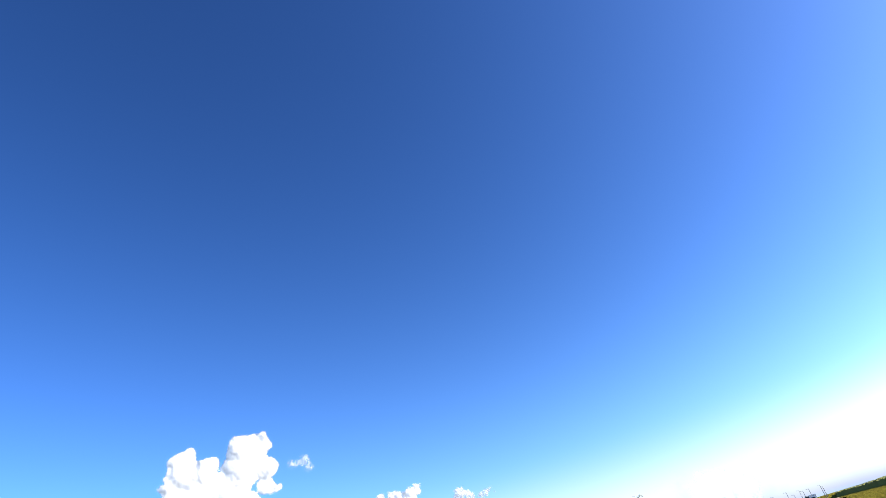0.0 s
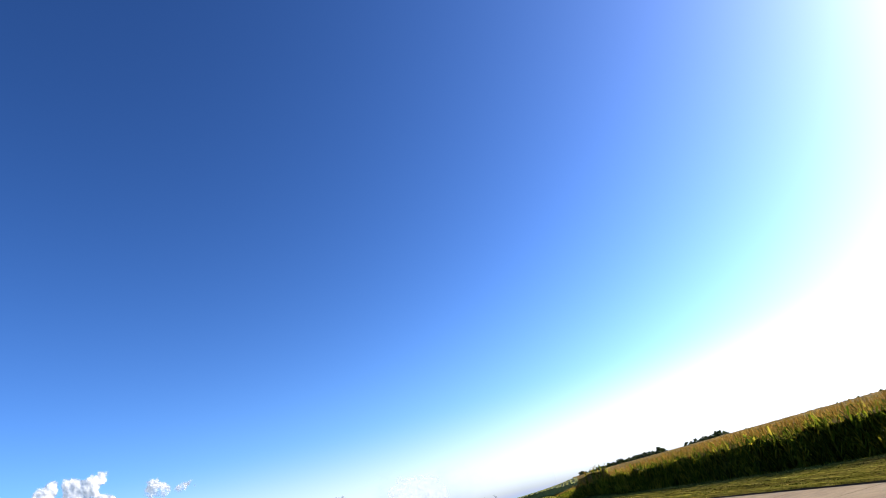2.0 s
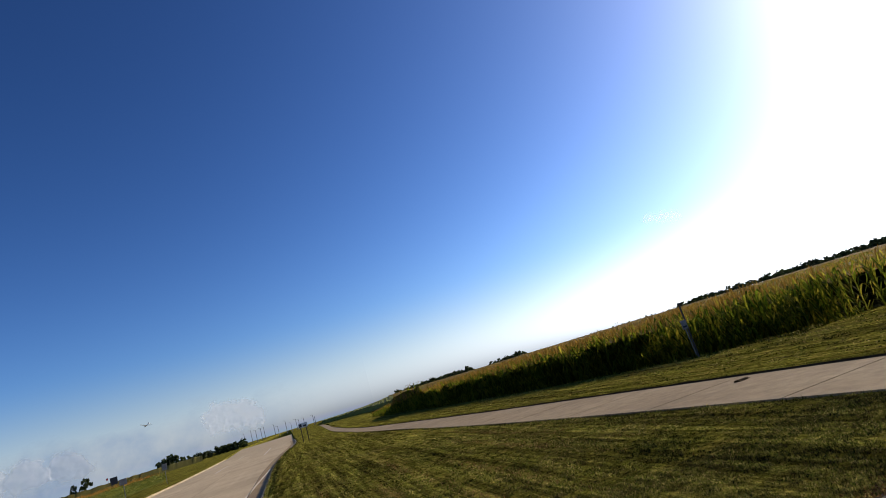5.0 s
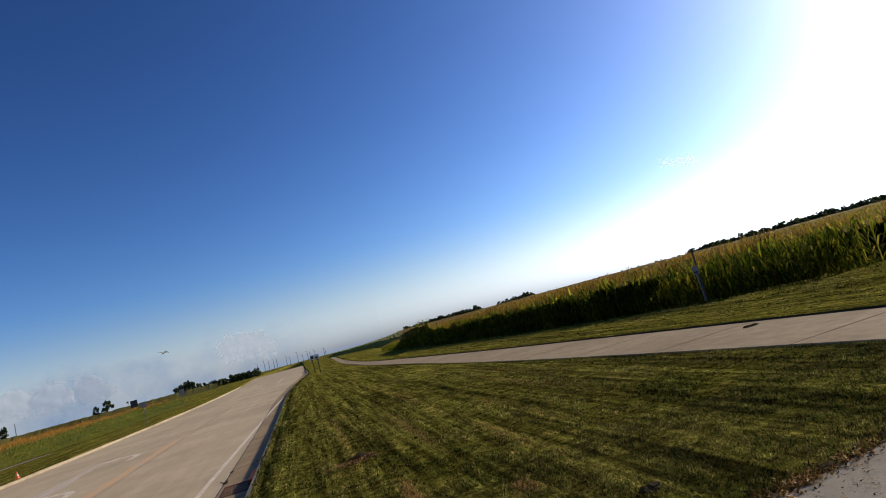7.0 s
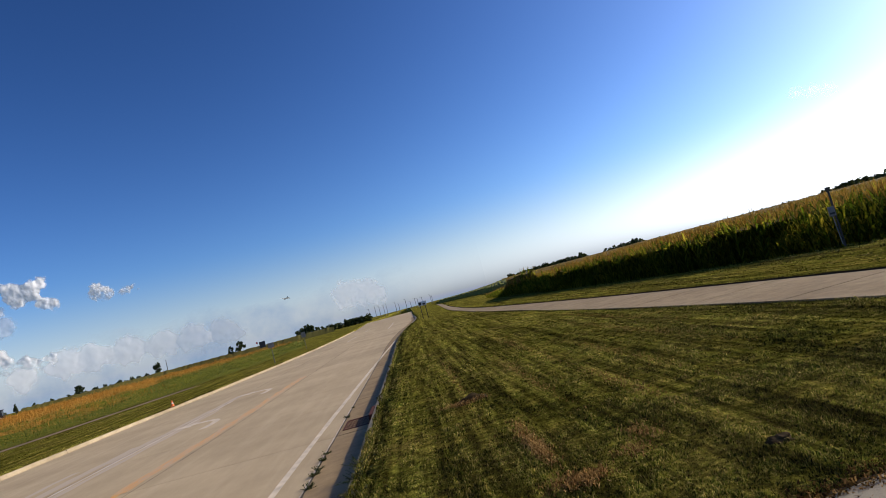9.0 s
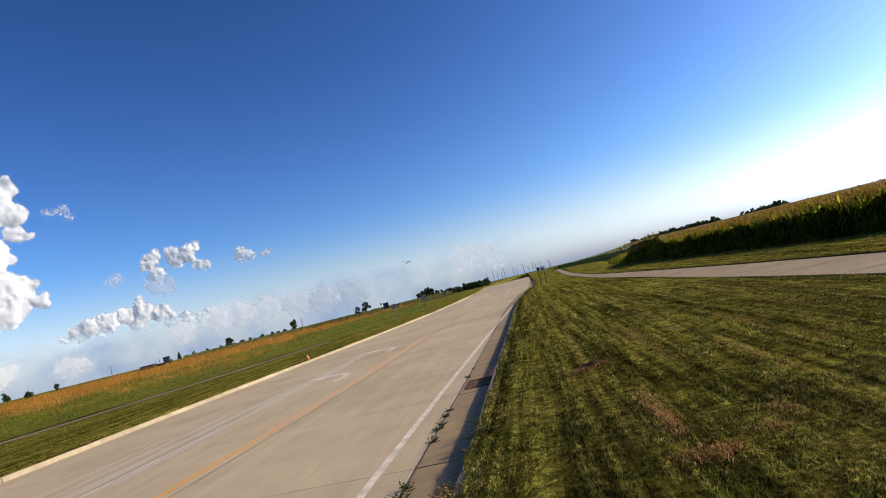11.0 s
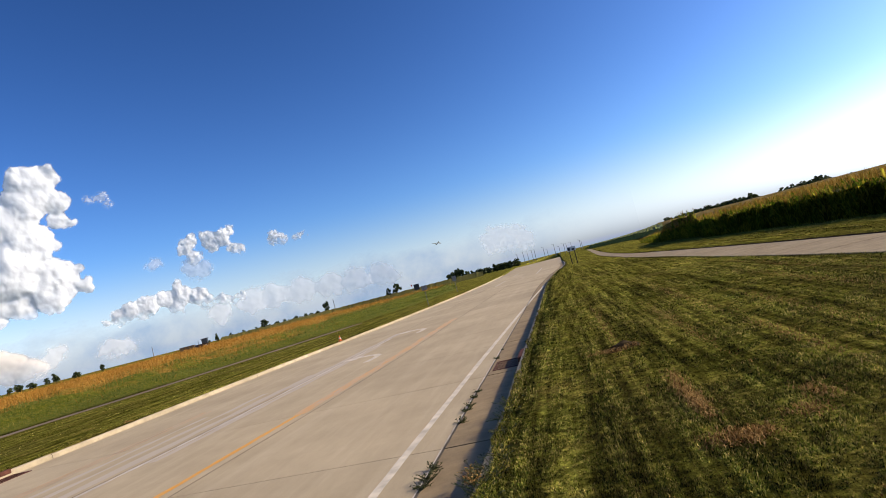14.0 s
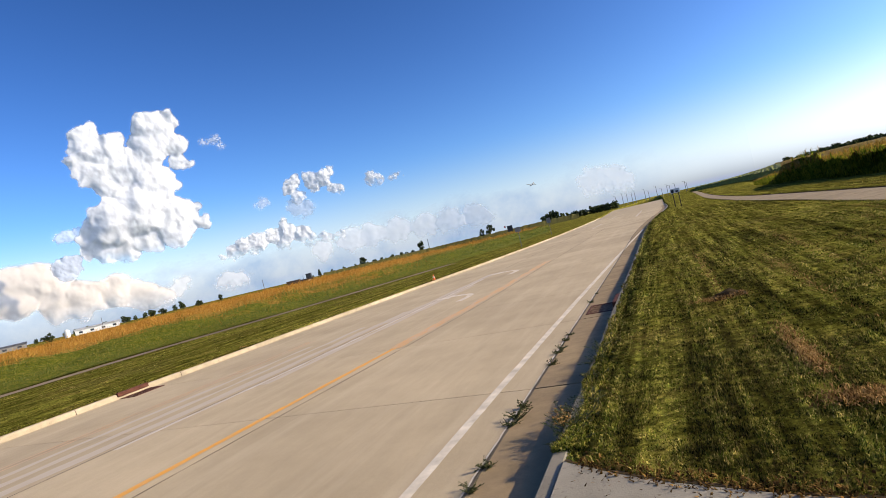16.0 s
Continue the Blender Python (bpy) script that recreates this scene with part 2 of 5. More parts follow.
M_FAINTYELLOW = faint_paint("faded_yellow_paint", (0.58, 0.27, 0.07), 0.75)
M_SMEAR = faint_paint("smeared_yellow_paint", (0.64, 0.32, 0.08), 0.92)
M_SCUFF = faint_paint("pale_scuffed_concrete", (0.58, 0.49, 0.355), 0.32)
M_FAINTWHITE = faint_paint("faded_white_paint", (0.68, 0.62, 0.52), 0.9)


def cloud_material(name, colour, glow):
    """White vapour, as opaque as its density; light seeps through it. A bluish emission stands in for light scattered
    into its shaded folds.
    """
    m, nt, b = material(name, 1.0)
    b.inputs["Base Color"].default_value = (*colour, 1)
    b.inputs["Specular IOR Level"].default_value = 0.0
    b.inputs["Emission Color"].default_value = (colour[0] * 0.84, colour[1] * 0.97, colour[2] * 1.18, 1)
    b.inputs["Emission Strength"].default_value = glow
    tr = nt.nodes.new("ShaderNodeBsdfTranslucent")
    tr.inputs["Color"].default_value = (*colour, 1)
    ms = nt.nodes.new("ShaderNodeMixShader")
    ms.inputs[0].default_value = 0.3
    nt.links.new(b.outputs[0], ms.inputs[1])
    nt.links.new(tr.outputs[0], ms.inputs[2])
    vapour = nt.nodes.new("ShaderNodeAttribute")
    vapour.attribute_name = "vapour"
    clear = nt.nodes.new("ShaderNodeBsdfTransparent")
    mt = nt.nodes.new("ShaderNodeMixShader")
    nt.links.new(vapour.outputs["Fac"], mt.inputs[0])
    nt.links.new(clear.outputs[0], mt.inputs[1])
    nt.links.new(ms.outputs[0], mt.inputs[2])
    nt.links.new(mt.outputs[0], nt.nodes["Material Output"].inputs["Surface"])
    return m


# ---- mesh helpers ----
def raw_mesh(name, verts, faces, mats, index=None, smooth=False):
    """A mesh from arrays: vertices (n, 3) and faces, all with the same number of corners."""
    verts, faces = np.asarray(verts, dtype=np.float32), np.asarray(faces, dtype=np.int32)
    me = bpy.data.meshes.new(name)
    me.vertices.add(len(verts))
    me.vertices.foreach_set("co", verts.ravel())
    n, k = faces.shape
    me.loops.add(n * k)
    me.loops.foreach_set("vertex_index", faces.ravel())
    me.polygons.add(n)
    me.polygons.foreach_set("loop_start", np.arange(0, n * k, k, dtype=np.int32))
    for m in mats:
        me.materials.append(m)
    if index is not None:
        me.polygons.foreach_set("material_index", np.asarray(index, dtype=np.int32))
    me.polygons.foreach_set("use_smooth", np.full(n, bool(smooth), dtype=bool))
    me.update(calc_edges=True)
    return me


def part(name, bm, mat, parent=None, label=""):
    """Links a bmesh as one mesh object, under a thing or a part if one is given."""
    me = bpy.data.meshes.new(name)
    bm.normal_update()
    bm.to_mesh(me)
    bm.free()
    me.materials.append(mat)
    ob = new(name, me)
    if parent:
        ob.parent = parent
    return tagged(ob, label) if label else ob


def thing(name, m, label, category, group="", kind=""):
    ob = new(name)
    ob.matrix_world = m
    ob.empty_display_size = 0.1
    return tagged(ob, label, category, group, kind)


def box(bm, lo, hi, bevel=0.0):
    c = [(a + b) / 2 for a, b in zip(lo, hi)]
    s = [b - a for a, b in zip(lo, hi)]
    r = bmesh.ops.create_cube(bm, size=1.0, matrix=Matrix.Translation(c) @ Matrix.Diagonal((*s, 1)))
    if bevel:
        edges = list({e for v in r["verts"] for e in v.link_edges})
        bmesh.ops.bevel(bm, geom=edges, offset=bevel, segments=1, affect="EDGES")
    return bm


def tube(bm, a, b, r0, r1, n=10):
    a, b = Vector(a), Vector(b)
    d = b - a
    m = Matrix.Translation((a + b) / 2) @ d.to_track_quat("Z", "Y").to_matrix().to_4x4()
    bmesh.ops.create_cone(bm, cap_ends=True, segments=n, radius1=r0, radius2=r1, depth=d.length, matrix=m)
    return bm


def curve_x(points):
    """x as a smooth function of y through the given (y, x)."""
    ys, xs = np.array([p[0] for p in points], float), np.array([p[1] for p in points], float)
    slope = np.gradient(xs, ys)

    def f(y):
        y = min(max(y, ys[0]), ys[-1])
        i = int(min(max(np.searchsorted(ys, y) - 1, 0), len(ys) - 2))
        h = ys[i + 1] - ys[i]
        t = (y - ys[i]) / h
        return float((2 * t**3 - 3 * t**2 + 1) * xs[i] + (t**3 - 2 * t**2 + t) * h * slope[i]
                     + (3 * t**2 - 2 * t**3) * xs[i + 1] + (t**3 - t**2) * h * slope[i + 1])
    return f


def blade_mesh(name, base, height, width, lean, mats, index=None, turn=None, rng=None):
    """Bent blades: base (n, 3), the rest (n). Each has two joints and a pointed tip."""
    n = len(base)
    a = rng.uniform(0, 2 * np.pi, n) if turn is None else turn
    side = np.stack([np.cos(a), np.sin(a), np.zeros(n)], 1) * (width / 2)[:, None]
    b = rng.uniform(0, 2 * np.pi, n)
    out = np.stack([np.cos(b), np.sin(b), np.zeros(n)], 1)
    up = np.zeros((n, 3))
    up[:, 2] = 1
    mid = base + up * (height * 0.55 * np.minimum(1, 4 * (1.02 - lean)))[:, None] + out * (lean * height * 0.25)[:, None]
    tip = base + up * (height * np.sqrt(np.maximum(0.004, 1 - lean**2)))[:, None] + out * (lean * height)[:, None]
    v = np.stack([base - side, base + side, mid - side * 0.8, mid + side * 0.8, tip], 1).reshape(-1, 3)
    t = np.array([[0, 1, 2], [1, 3, 2], [2, 3, 4]])
    f = (np.arange(n)[:, None, None] * 5 + t[None]).reshape(-1, 3)
    return raw_mesh(name, v, f, mats, None if index is None else np.repeat(index, 3))


def stamp(v, f, places, yaw, scale):
    """Copies of one small mesh (v, f) at many places, turned and scaled, as joined arrays."""
    n, c, s = len(places), np.cos(yaw), np.sin(yaw)
    scale = np.asarray(scale)
    if scale.ndim == 1:
        scale = np.stack([scale] * 3, 1)
    w = v[None] * scale[:, None, :]
    x = w[..., 0] * c[:, None] - w[..., 1] * s[:, None]
    y = w[..., 0] * s[:, None] + w[..., 1] * c[:, None]
    out = np.stack([x, y, w[..., 2]], 2) + np.asarray(places)[:, None, :]
    return out.reshape(-1, 3), (f[None] + (np.arange(n) * len(v))[:, None, None]).reshape(-1, f.shape[1])


def joined(pieces):
    vs, fs, ms, at = [], [], [], 0
    for v, f, m in pieces:
        vs.append(v)
        fs.append(f + at)
        ms.append(np.full(len(f), m))
        at += len(v)
    return np.concatenate(vs), np.concatenate(fs), np.concatenate(ms)


# ---- the plan: lines of the road and path, x by y ----
ROAD_Z = -0.15
right_curb = curve_x([(-60, -1.2), (0, -1.14), (20, -1.12), (37, -1.12), (50, -0.75), (66, 0.0), (75, 0.35), (110, 0.4), (158, 0.4), (240, 0.6)])
left_curb = curve_x([(-60, -14.5), (0, -13.3), (8, -13.0), (12, -12.9), (17, -12.65), (25, -12.2), (33, -11.6), (45, -11.0), (60, -10.6), (80, -10.7), (110, -11.4), (160, -13.8), (240, -18.0)])
white_line = curve_x([(-60, -2.5), (4, -2.26), (8, -2.19), (14, -2.06), (18, -1.95), (28, -1.66), (37, -1.36)])
yellow_line = curve_x([(-60, -7.2), (3, -5.98), (7, -5.78), (10.5, -5.58), (15, -5.43), (20, -5.4), (28, -5.4), (60, -5.4), (100, -5.6), (160, -6.8), (240, -9.0)])
turn_joint = curve_x([(-60, -9.6), (0, -8.35), (6, -8.12), (10, -7.95), (14, -7.9), (20, -7.85), (40, -7.7), (100, -8.4), (240, -13.5)])
path_near = curve_x([(-60, 11.0), (0, 7.6), (5, 7.1), (8, 6.82), (11.5, 6.45), (14, 6.25), (17, 6.02), (22, 5.76), (32, 5.48), (37, 5.2), (44, 4.95), (55, 4.88), (69, 4.85), (105, 6.0), (160, 8.2), (240, 11.0)])
path_far = curve_x([(-60, 13.6), (0, 10.1), (6.5, 9.4), (10, 9.08), (12.5, 8.82), (16, 8.48), (22, 7.88), (28, 7.42), (40, 6.62), (50, 6.05), (62, 5.95), (85, 6.4), (160, 9.4), (240, 12.4)])
left_walk = curve_x([(-60, -27), (6, -22.9), (14, -22.9), (20, -22.4), (25, -21.0), (31, -19.4), (37, -18.3), (45, -16.8), (60, -14.6)])
corn_west = curve_x([(14, 17.3), (17, 15.5), (20, 14.5), (28, 13.4), (36, 13.0), (46, 12.2), (62, 11.8), (100, 14.0), (118, 15.8), (125, 17.3)])
walk_north = curve_x([(-2, 4.6), (-0.93, 3.84), (-0.5, 3.57), (0, 3.36), (0.5, 3.19), (1.0, 3.12), (1.6, 3.17), (2.4, 3.29), (3.6, 3.42), (4.9, 3.58), (6.0, 3.9), (7.2, 4.6)])


def corn_south(x):
    return 17.0 - 0.72 * (x - 15.5)


def ground_z(x, y):
    """The lie of the land: flat by the road, a shallow drop to the corn, then a long rise."""
    if x < 12:
        return 0.0
    d = min(x - corn_west(y), y - corn_south(x)) if y < 125 else x - max(corn_west(125), y * 0.138)
    k = min(max((d + 1.2) / 1.6, 0), 1)
    dip = -0.9 * k * k * (3 - 2 * k)
    u = min(max(math.hypot(x, y) - 35.0, 0), 330) * min(max((x - 12 - 0.06 * y) / 15, 0), 1)
    return dip + 0.0085 * u * (k if d < 4 else 1)


def sheet(name, ys, columns, mat, smooth=True):
    """A surface through rows of y and columns (x by y, z by x and y)."""
    v = [(fx(y), y, fz(fx(y), y)) for y in ys for fx, fz in columns]
    c = len(columns)
    f = [(i * c + j, i * c + j + 1, (i + 1) * c + j + 1, (i + 1) * c + j) for i in range(len(ys) - 1) for j in range(c - 1)]
    return raw_mesh(name, v, f, [mat], smooth=smooth)


def at(fx, dx=0.0):
    return lambda y: fx(y) + dx


def level(z):
    return lambda x, y: z


rows_y = [-4800, -1500, -500, -150, -60, -30, -12] + [-6 + 2.0 * i for i in range(64)] + [125 + 8 * i for i in range(15)] + [260, 300, 350, 420, 600, 1000, 2000, 4800]
flat = level(0.0)
cols = [(lambda y: -4800.0, flat), (lambda y: -1500.0, flat), (lambda y: -500.0, flat), (lambda y: -160.0, flat), (lambda y: -80.0, flat), (lambda y: -50.0, flat)]
cols += [(at(left_curb, -d), flat) for d in (28, 18, 10, 5, 2, 0.8)]
cols += [(at(left_curb, -0.16), level(-0.01)), (at(left_curb, -0.12), level(-0.4)), (at(right_curb, 0.10), level(-0.4)), (at(right_curb, 0.13), level(-0.01))]
cols += [(at(right_curb, 0.5), flat), (at(right_curb, 1.5), flat), (at(right_curb, 3), flat), (at(path_near, -0.2), flat), (at(path_near, 1.5), flat), (at(path_far, 0.2), flat)]
cols += [(at(path_far, d), ground_z) for d in (1.5, 2.5, 3.5, 4.2, 5.0, 6.0, 7.5, 9.5, 12, 15, 19, 24, 30, 38, 48, 62, 80, 105, 135, 170, 215, 270, 340)]
cols += [(lambda y: 600.0, ground_z), (lambda y: 1500.0, ground_z), (lambda y: 4800.0, ground_z)]
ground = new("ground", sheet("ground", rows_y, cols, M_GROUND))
tagged(ground, "mown green lawn with dry patches and mower rows, running out to fields", "ground", kind="structure")

# ---- the road: slabs of concrete on a dark bed ----
road_rows = [-40 + 2.0 * i for i in range(141)]
road = new("road", sheet("road", road_rows, [(at(left_curb, 0.02), level(ROAD_Z - 0.02)), (at(turn_joint), level(ROAD_Z - 0.02)), (at(yellow_line), level(ROAD_Z - 0.02)), (at(right_curb, 0.02), level(ROAD_Z - 0.02))], M_BED))
tagged(road, "wide warm-grey concrete road with worn painted lines", "road", kind="structure")
far_rows = [103 + 4.0 * i for i in range(34)]
far_road = new("far_surface", sheet("far_surface", far_rows, [(at(left_curb, 0.03), level(ROAD_Z)), (at(yellow_line), level(ROAD_Z)), (at(right_curb, 0.02), level(ROAD_Z))], M_ROAD))
far_road.parent = road


def centre_joint(y):
    return yellow_line(y) + 0.28


def gutter_seam(y):
    return right_curb(y) - 0.62


LANES = [(gutter_seam, centre_joint, M_ROAD), (centre_joint, turn_joint, M_ROAD), (turn_joint, at(left_curb, 0.03), M_ROAD)]
BAY, SKEW = 3.87, 0.065


def slab(name, corners, z, depth, mat, parent, gap=0.006):
    """A flat slab with its own edges through four corners, counter-clockwise, shrunk by the joint."""
    cx, cy = sum(p[0] for p in corners) / 4, sum(p[1] for p in corners) / 4
    top = []
    for x, y in corners:
        d = Vector((cx - x, cy - y)).normalized() * gap * 1.4
        top.append((x + d.x, y + d.y))
    v = [(x, y, z) for x, y in top] + [(x, y, z - depth) for x, y in top]
    f = [(0, 1, 2, 3), (0, 4, 5, 1), (1, 5, 6, 2), (2, 6, 7, 3), (3, 7, 4, 0)]
    ob = new(name, raw_mesh(name, v, f, [mat]))
    ob.parent = parent
    return ob


for k in range(-8, 25):
    for right, left, mat in LANES:
        y0, y1 = 6.34 + BAY * k, 6.34 + BAY * (k + 1)
        quad = []
        for side, yy in ((right, y0), (right, y1), (left, y1), (left, y0)):
            y = yy + SKEW * (-1.6 - side(yy))
            quad.append((side(y), y))
        slab("slab", quad, ROAD_Z, 0.015, mat, road, 0.006)
for k in range(-8, 25):
    y0, y1 = 6.34 + BAY * k, 6.34 + BAY * (k + 1)
    slab("gutter_slab", [(right_curb(y0) + 0.01, y0), (right_curb(y1) + 0.01, y1), (gutter_seam(y1), y1), (gutter_seam(y0), y0)], ROAD_Z + 0.004, 0.02, M_GUTTER, road, 0.014)


def line_strip(name, fx, y0, y1, width, mat, label, z=ROAD_Z + 0.005, step=1.0, ragged=0.0):
    rng = random.Random(name + str(y0))
    n = max(2, int((y1 - y0) / step) + 1)
    v = []
    for i in range(n):
        y = y0 + (y1 - y0) * i / (n - 1)
        for s in (-1, 1):
            v.append((fx(y) + s * (width / 2 + rng.uniform(-ragged, ragged)), y, z))
    f = [(2 * i, 2 * i + 1, 2 * i + 3, 2 * i + 2) for i in range(n - 1)]
    ob = new(name, raw_mesh(name, v, f, [mat]))
    ob.parent = road
    return tagged(ob, label)


line_strip("edge_line", white_line, -30, 37, 0.105, M_WHITE, "white painted edge line", ragged=0.006, step=0.35)
line_strip("centre_line", yellow_line, -30, 10.5, 0.125, M_YELLOW, "worn yellow centre line", ragged=0.01, step=0.3)
line_strip("centre_line", yellow_line, 10.5, 27, 0.3, M_SMEAR, "smeared yellow centre line", ragged=0.05, step=0.5)
line_strip("seam", gutter_seam, -20, 60, 0.03, M_BED, "dark open joint along the gutter", ragged=0.006, step=0.15)
line_strip("joint_strip", centre_joint, -20, 60, 0.02, M_BED, "dark sealed joint between the lanes", ragged=0.004, step=0.3)
line_strip("joint_strip", turn_joint, -20, 60, 0.02, M_BED, "dark sealed joint between the lanes", ragged=0.004, step=0.3)
line_strip("joint_filler", at(gutter_seam, -0.022), -10, 30, 0.018, M_FAINTWHITE, "crumbling white joint filler along the gutter", ragged=0.008, step=0.12)
line_strip("faded_line", at(turn_joint, -1.95), -30, 14, 0.07, M_FAINTYELLOW, "faded thin yellow line", ragged=0.01)
line_strip("faded_line", at(turn_joint, -2.15), -30, 14, 0.07, M_FAINTYELLOW, "faded thin yellow line", ragged=0.01)
line_strip("scuffed_line", at(turn_joint, 0.09), 6, 24, 0.12, M_FAINTWHITE, "scuffed white lane line", ragged=0.03, step=0.4)
for k, (dx, y0, y1, w) in enumerate(((-0.35, 3, 17, 0.3), (-0.9, 4, 15, 0.2), (-1.45, 2, 13, 0.16), (0.3, 9, 22, 0.22), (-0.1, 15, 26, 0.4))):
    line_strip("scuff", at(turn_joint, dx), y0, y1, w, M_SCUFF, "pale tyre-polished streak along the lane", ROAD_Z + 0.003 + 0.0004 * k, 0.5, 0.05)
line_strip("lane_line", at(yellow_line, -1.6), 60, 72, 0.14, M_FAINTWHITE, "white lane dash")
line_strip("lane_line", at(yellow_line, -1.6), 86, 98, 0.14, M_FAINTWHITE, "white lane dash")
line_strip("lane_line", at(yellow_line, 2.4), 70, 100, 0.14, M_FAINTWHITE, "white lane dash")


def turn_arrow(x, y, size):
    """A painted left-turn arrow: a stem that bends into a pointed head."""
    bm = bmesh.new()
    pts = [(1.0, -1.3), (1.05, -0.5), (1.0, 0.1), (0.75, 0.55), (0.35, 0.75), (0.0, 0.8)]
    w = [0.13, 0.13, 0.13, 0.14, 0.16, 0.17]
    prev = None
    for i, (px, py) in enumerate(pts):
        a, b = pts[max(i - 1, 0)], pts[min(i + 1, len(pts) - 1)]
        d = Vector((b[0] - a[0], b[1] - a[1])).normalized()
        n = Vector((-d.y, d.x))
        cur = [bm.verts.new(((px + n.x * s * w[i]) * size, (py + n.y * s * w[i]) * size, 0)) for s in (-1, 1)]
        if prev:
            bm.faces.new((prev[0], cur[0], cur[1], prev[1]))
        prev = cur
    tri = [bm.verts.new((px * size, py * size, 0)) for px, py in ((0.02, 1.35), (0.02, 0.25), (-0.75, 0.8))]
    bm.faces.new(tri)
    ob = part("turn_arrow", bm, M_WHITE, road, "white painted turn arrow")
    ob.location = (x, y, ROAD_Z + 0.006)


turn_arrow(-7.35, 18.2, 0.9)
turn_arrow(-7.35, 24.9, 0.9)


# ---- kerbs ----
def curb_run(name, fx, side, y0, y1, length, label, wide=1.0, mat=M_CURB):
    """Kerb stones along a line; side is +1 where the road lies on its left."""
    base = new(name, sheet(name, [y0 + (y1 - y0) * i / 60 for i in range(61)], [(at(fx, 0.02 * side), level(-0.2)), (at(fx, 0.13 * side), level(-0.2))], M_BED))
    tagged(base, label, "kerb", kind="structure")
    n = int((y1 - y0) / length)
    rng = random.Random(name)
    for i in range(n):
        a, b = y0 + i * length + 0.008, y0 + (i + 1) * length - 0.008
        sag, top = rng.uniform(-0.006, 0.006), rng.uniform(-0.006, 0.006)
        prof = [(0.0, -0.21), (0.012, -0.03), (0.035, 0.0), (0.13, 0.006), (0.15, -0.015), (0.15, -0.21)]
        v = []
        for y in (a, (a + b) / 2, b):
            for px, pz in prof:
                v.append((fx(y) + side * (px * wide + sag), y, pz + top - (0.035 if wide < 1 and pz > -0.1 else 0)))
        m = len(prof)
        f = []
        for r in range(2):
            for j in range(m - 1):
                q = (r * m + j, r * m + j + 1, (r + 1) * m + j + 1, (r + 1) * m + j)
                f.append(q if side > 0 else q[::-1])
        bm_faces = f
        me = raw_mesh("kerb_stone", v, bm_faces, [mat])
        ob = new("kerb_stone", me)
        ob.parent = base
        caps = [tuple(range(m)), tuple(range(2 * m, 3 * m))]
        bm = bmesh.new()
        bm.from_mesh(me)
        bm.verts.ensure_lookup_table()
        for cidx in caps:
            bm.faces.new([bm.verts[q] for q in cidx])
        bm.to_mesh(me)
        bm.free()
    return base


curb_run("kerb_east", right_curb, 1, -9.65, 107.35, 3.0, "grey concrete kerb with grass hanging over it", mat=M_GREYCURB)
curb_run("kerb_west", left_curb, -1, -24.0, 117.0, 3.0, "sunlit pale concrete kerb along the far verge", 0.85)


# ---- paths ----
path = new("pavement_path", sheet("pavement_path", [-40 + 2.0 * i for i in range(134)], [(at(path_near, 0.02), level(0.004)), (at(path_far, -0.02), level(0.004))], M_BED))
tagged(path, "wide concrete path with cross joints through the mown grass", "path", kind="structure")
for k in range(-6, 31):
    y0, y1 = 4.2 + 3.05 * k, 4.2 + 3.05 * (k + 1)
    slab("slab", [(path_far(y0), y0), (path_far(y1), y1), (path_near(y1), y1), (path_near(y0), y0)], 0.03, 0.03, M_WALK, path, 0.016)
far_path = new("far_path", sheet("far_path", [98.8 + 5.0 * i for i in range(27)], [(at(path_near), level(0.03)), (at(path_far), level(0.03))], M_WALK))
far_path.parent = path

edge_y = [-10 + 0.5 * i for i in range(240)]


def turf_edge(name, columns, mat, label, category):
    """A strip along the path's far side through (offset, height) columns, uneven along its length."""
    v = []
    for y in edge_y:
        k = noise.noise(Vector((0, y * 1.3, 0))) * 0.03
        v += [(path_far(y) + dx + k, y, z + k * 0.5) for dx, z in columns]
    c = len(columns)
    f = [(c * i + j, c * i + j + 1, c * i + c + j + 1, c * i + c + j) for i in range(len(edge_y) - 1) for j in range(c - 1)]
    tagged(new(name, raw_mesh(name, v, f, [mat], smooth=True)), label, category, kind="structure")


turf_edge("trim_soil", [(-0.03, 0.02), (0.0, 0.034), (0.04, 0.06)], M_SOIL, "dark cut soil edge along the concrete path", "soil")
turf_edge("trim_turf", [(0.036, 0.063), (0.3, 0.06), (0.9, 0.02), (1.3, -0.02)], M_GROUND, "raised turf edge along the concrete path", "turf")

approach = thing("pavement_approach", Matrix(), "pale concrete walk strewn with dry clippings", "pavement", kind="structure")


def walk_south(x):
    return walk_north(x) - 5.4


XJ = [-0.99, 0.955, 2.88, 4.9, 7.1]
for a, b in zip(XJ, XJ[1:]):
    n = 6
    v, f = [], []
    for i in range(n + 1):
        x = a + 0.0015 + (b - a - 0.003) * i / n
        fall = -0.01
        yn, ys_ = walk_north(x), walk_south(x)
        v += [(x, yn, -0.1 + fall), (x, yn, 0.045 + fall), (x, ys_, 0.045 + fall), (x, ys_, -0.1 + fall)]
    for i in range(n):
        for j in range(3):
            f.append((4 * i + j, 4 * i + j + 1, 4 * i + j + 5, 4 * i + j + 4))
    f += [(0, 1, 2, 3), (4 * n + 3, 4 * n + 2, 4 * n + 1, 4 * n)]
    ob = new("slab", raw_mesh("slab", v, f, [M_APPROACH]))
    ob.parent = approach

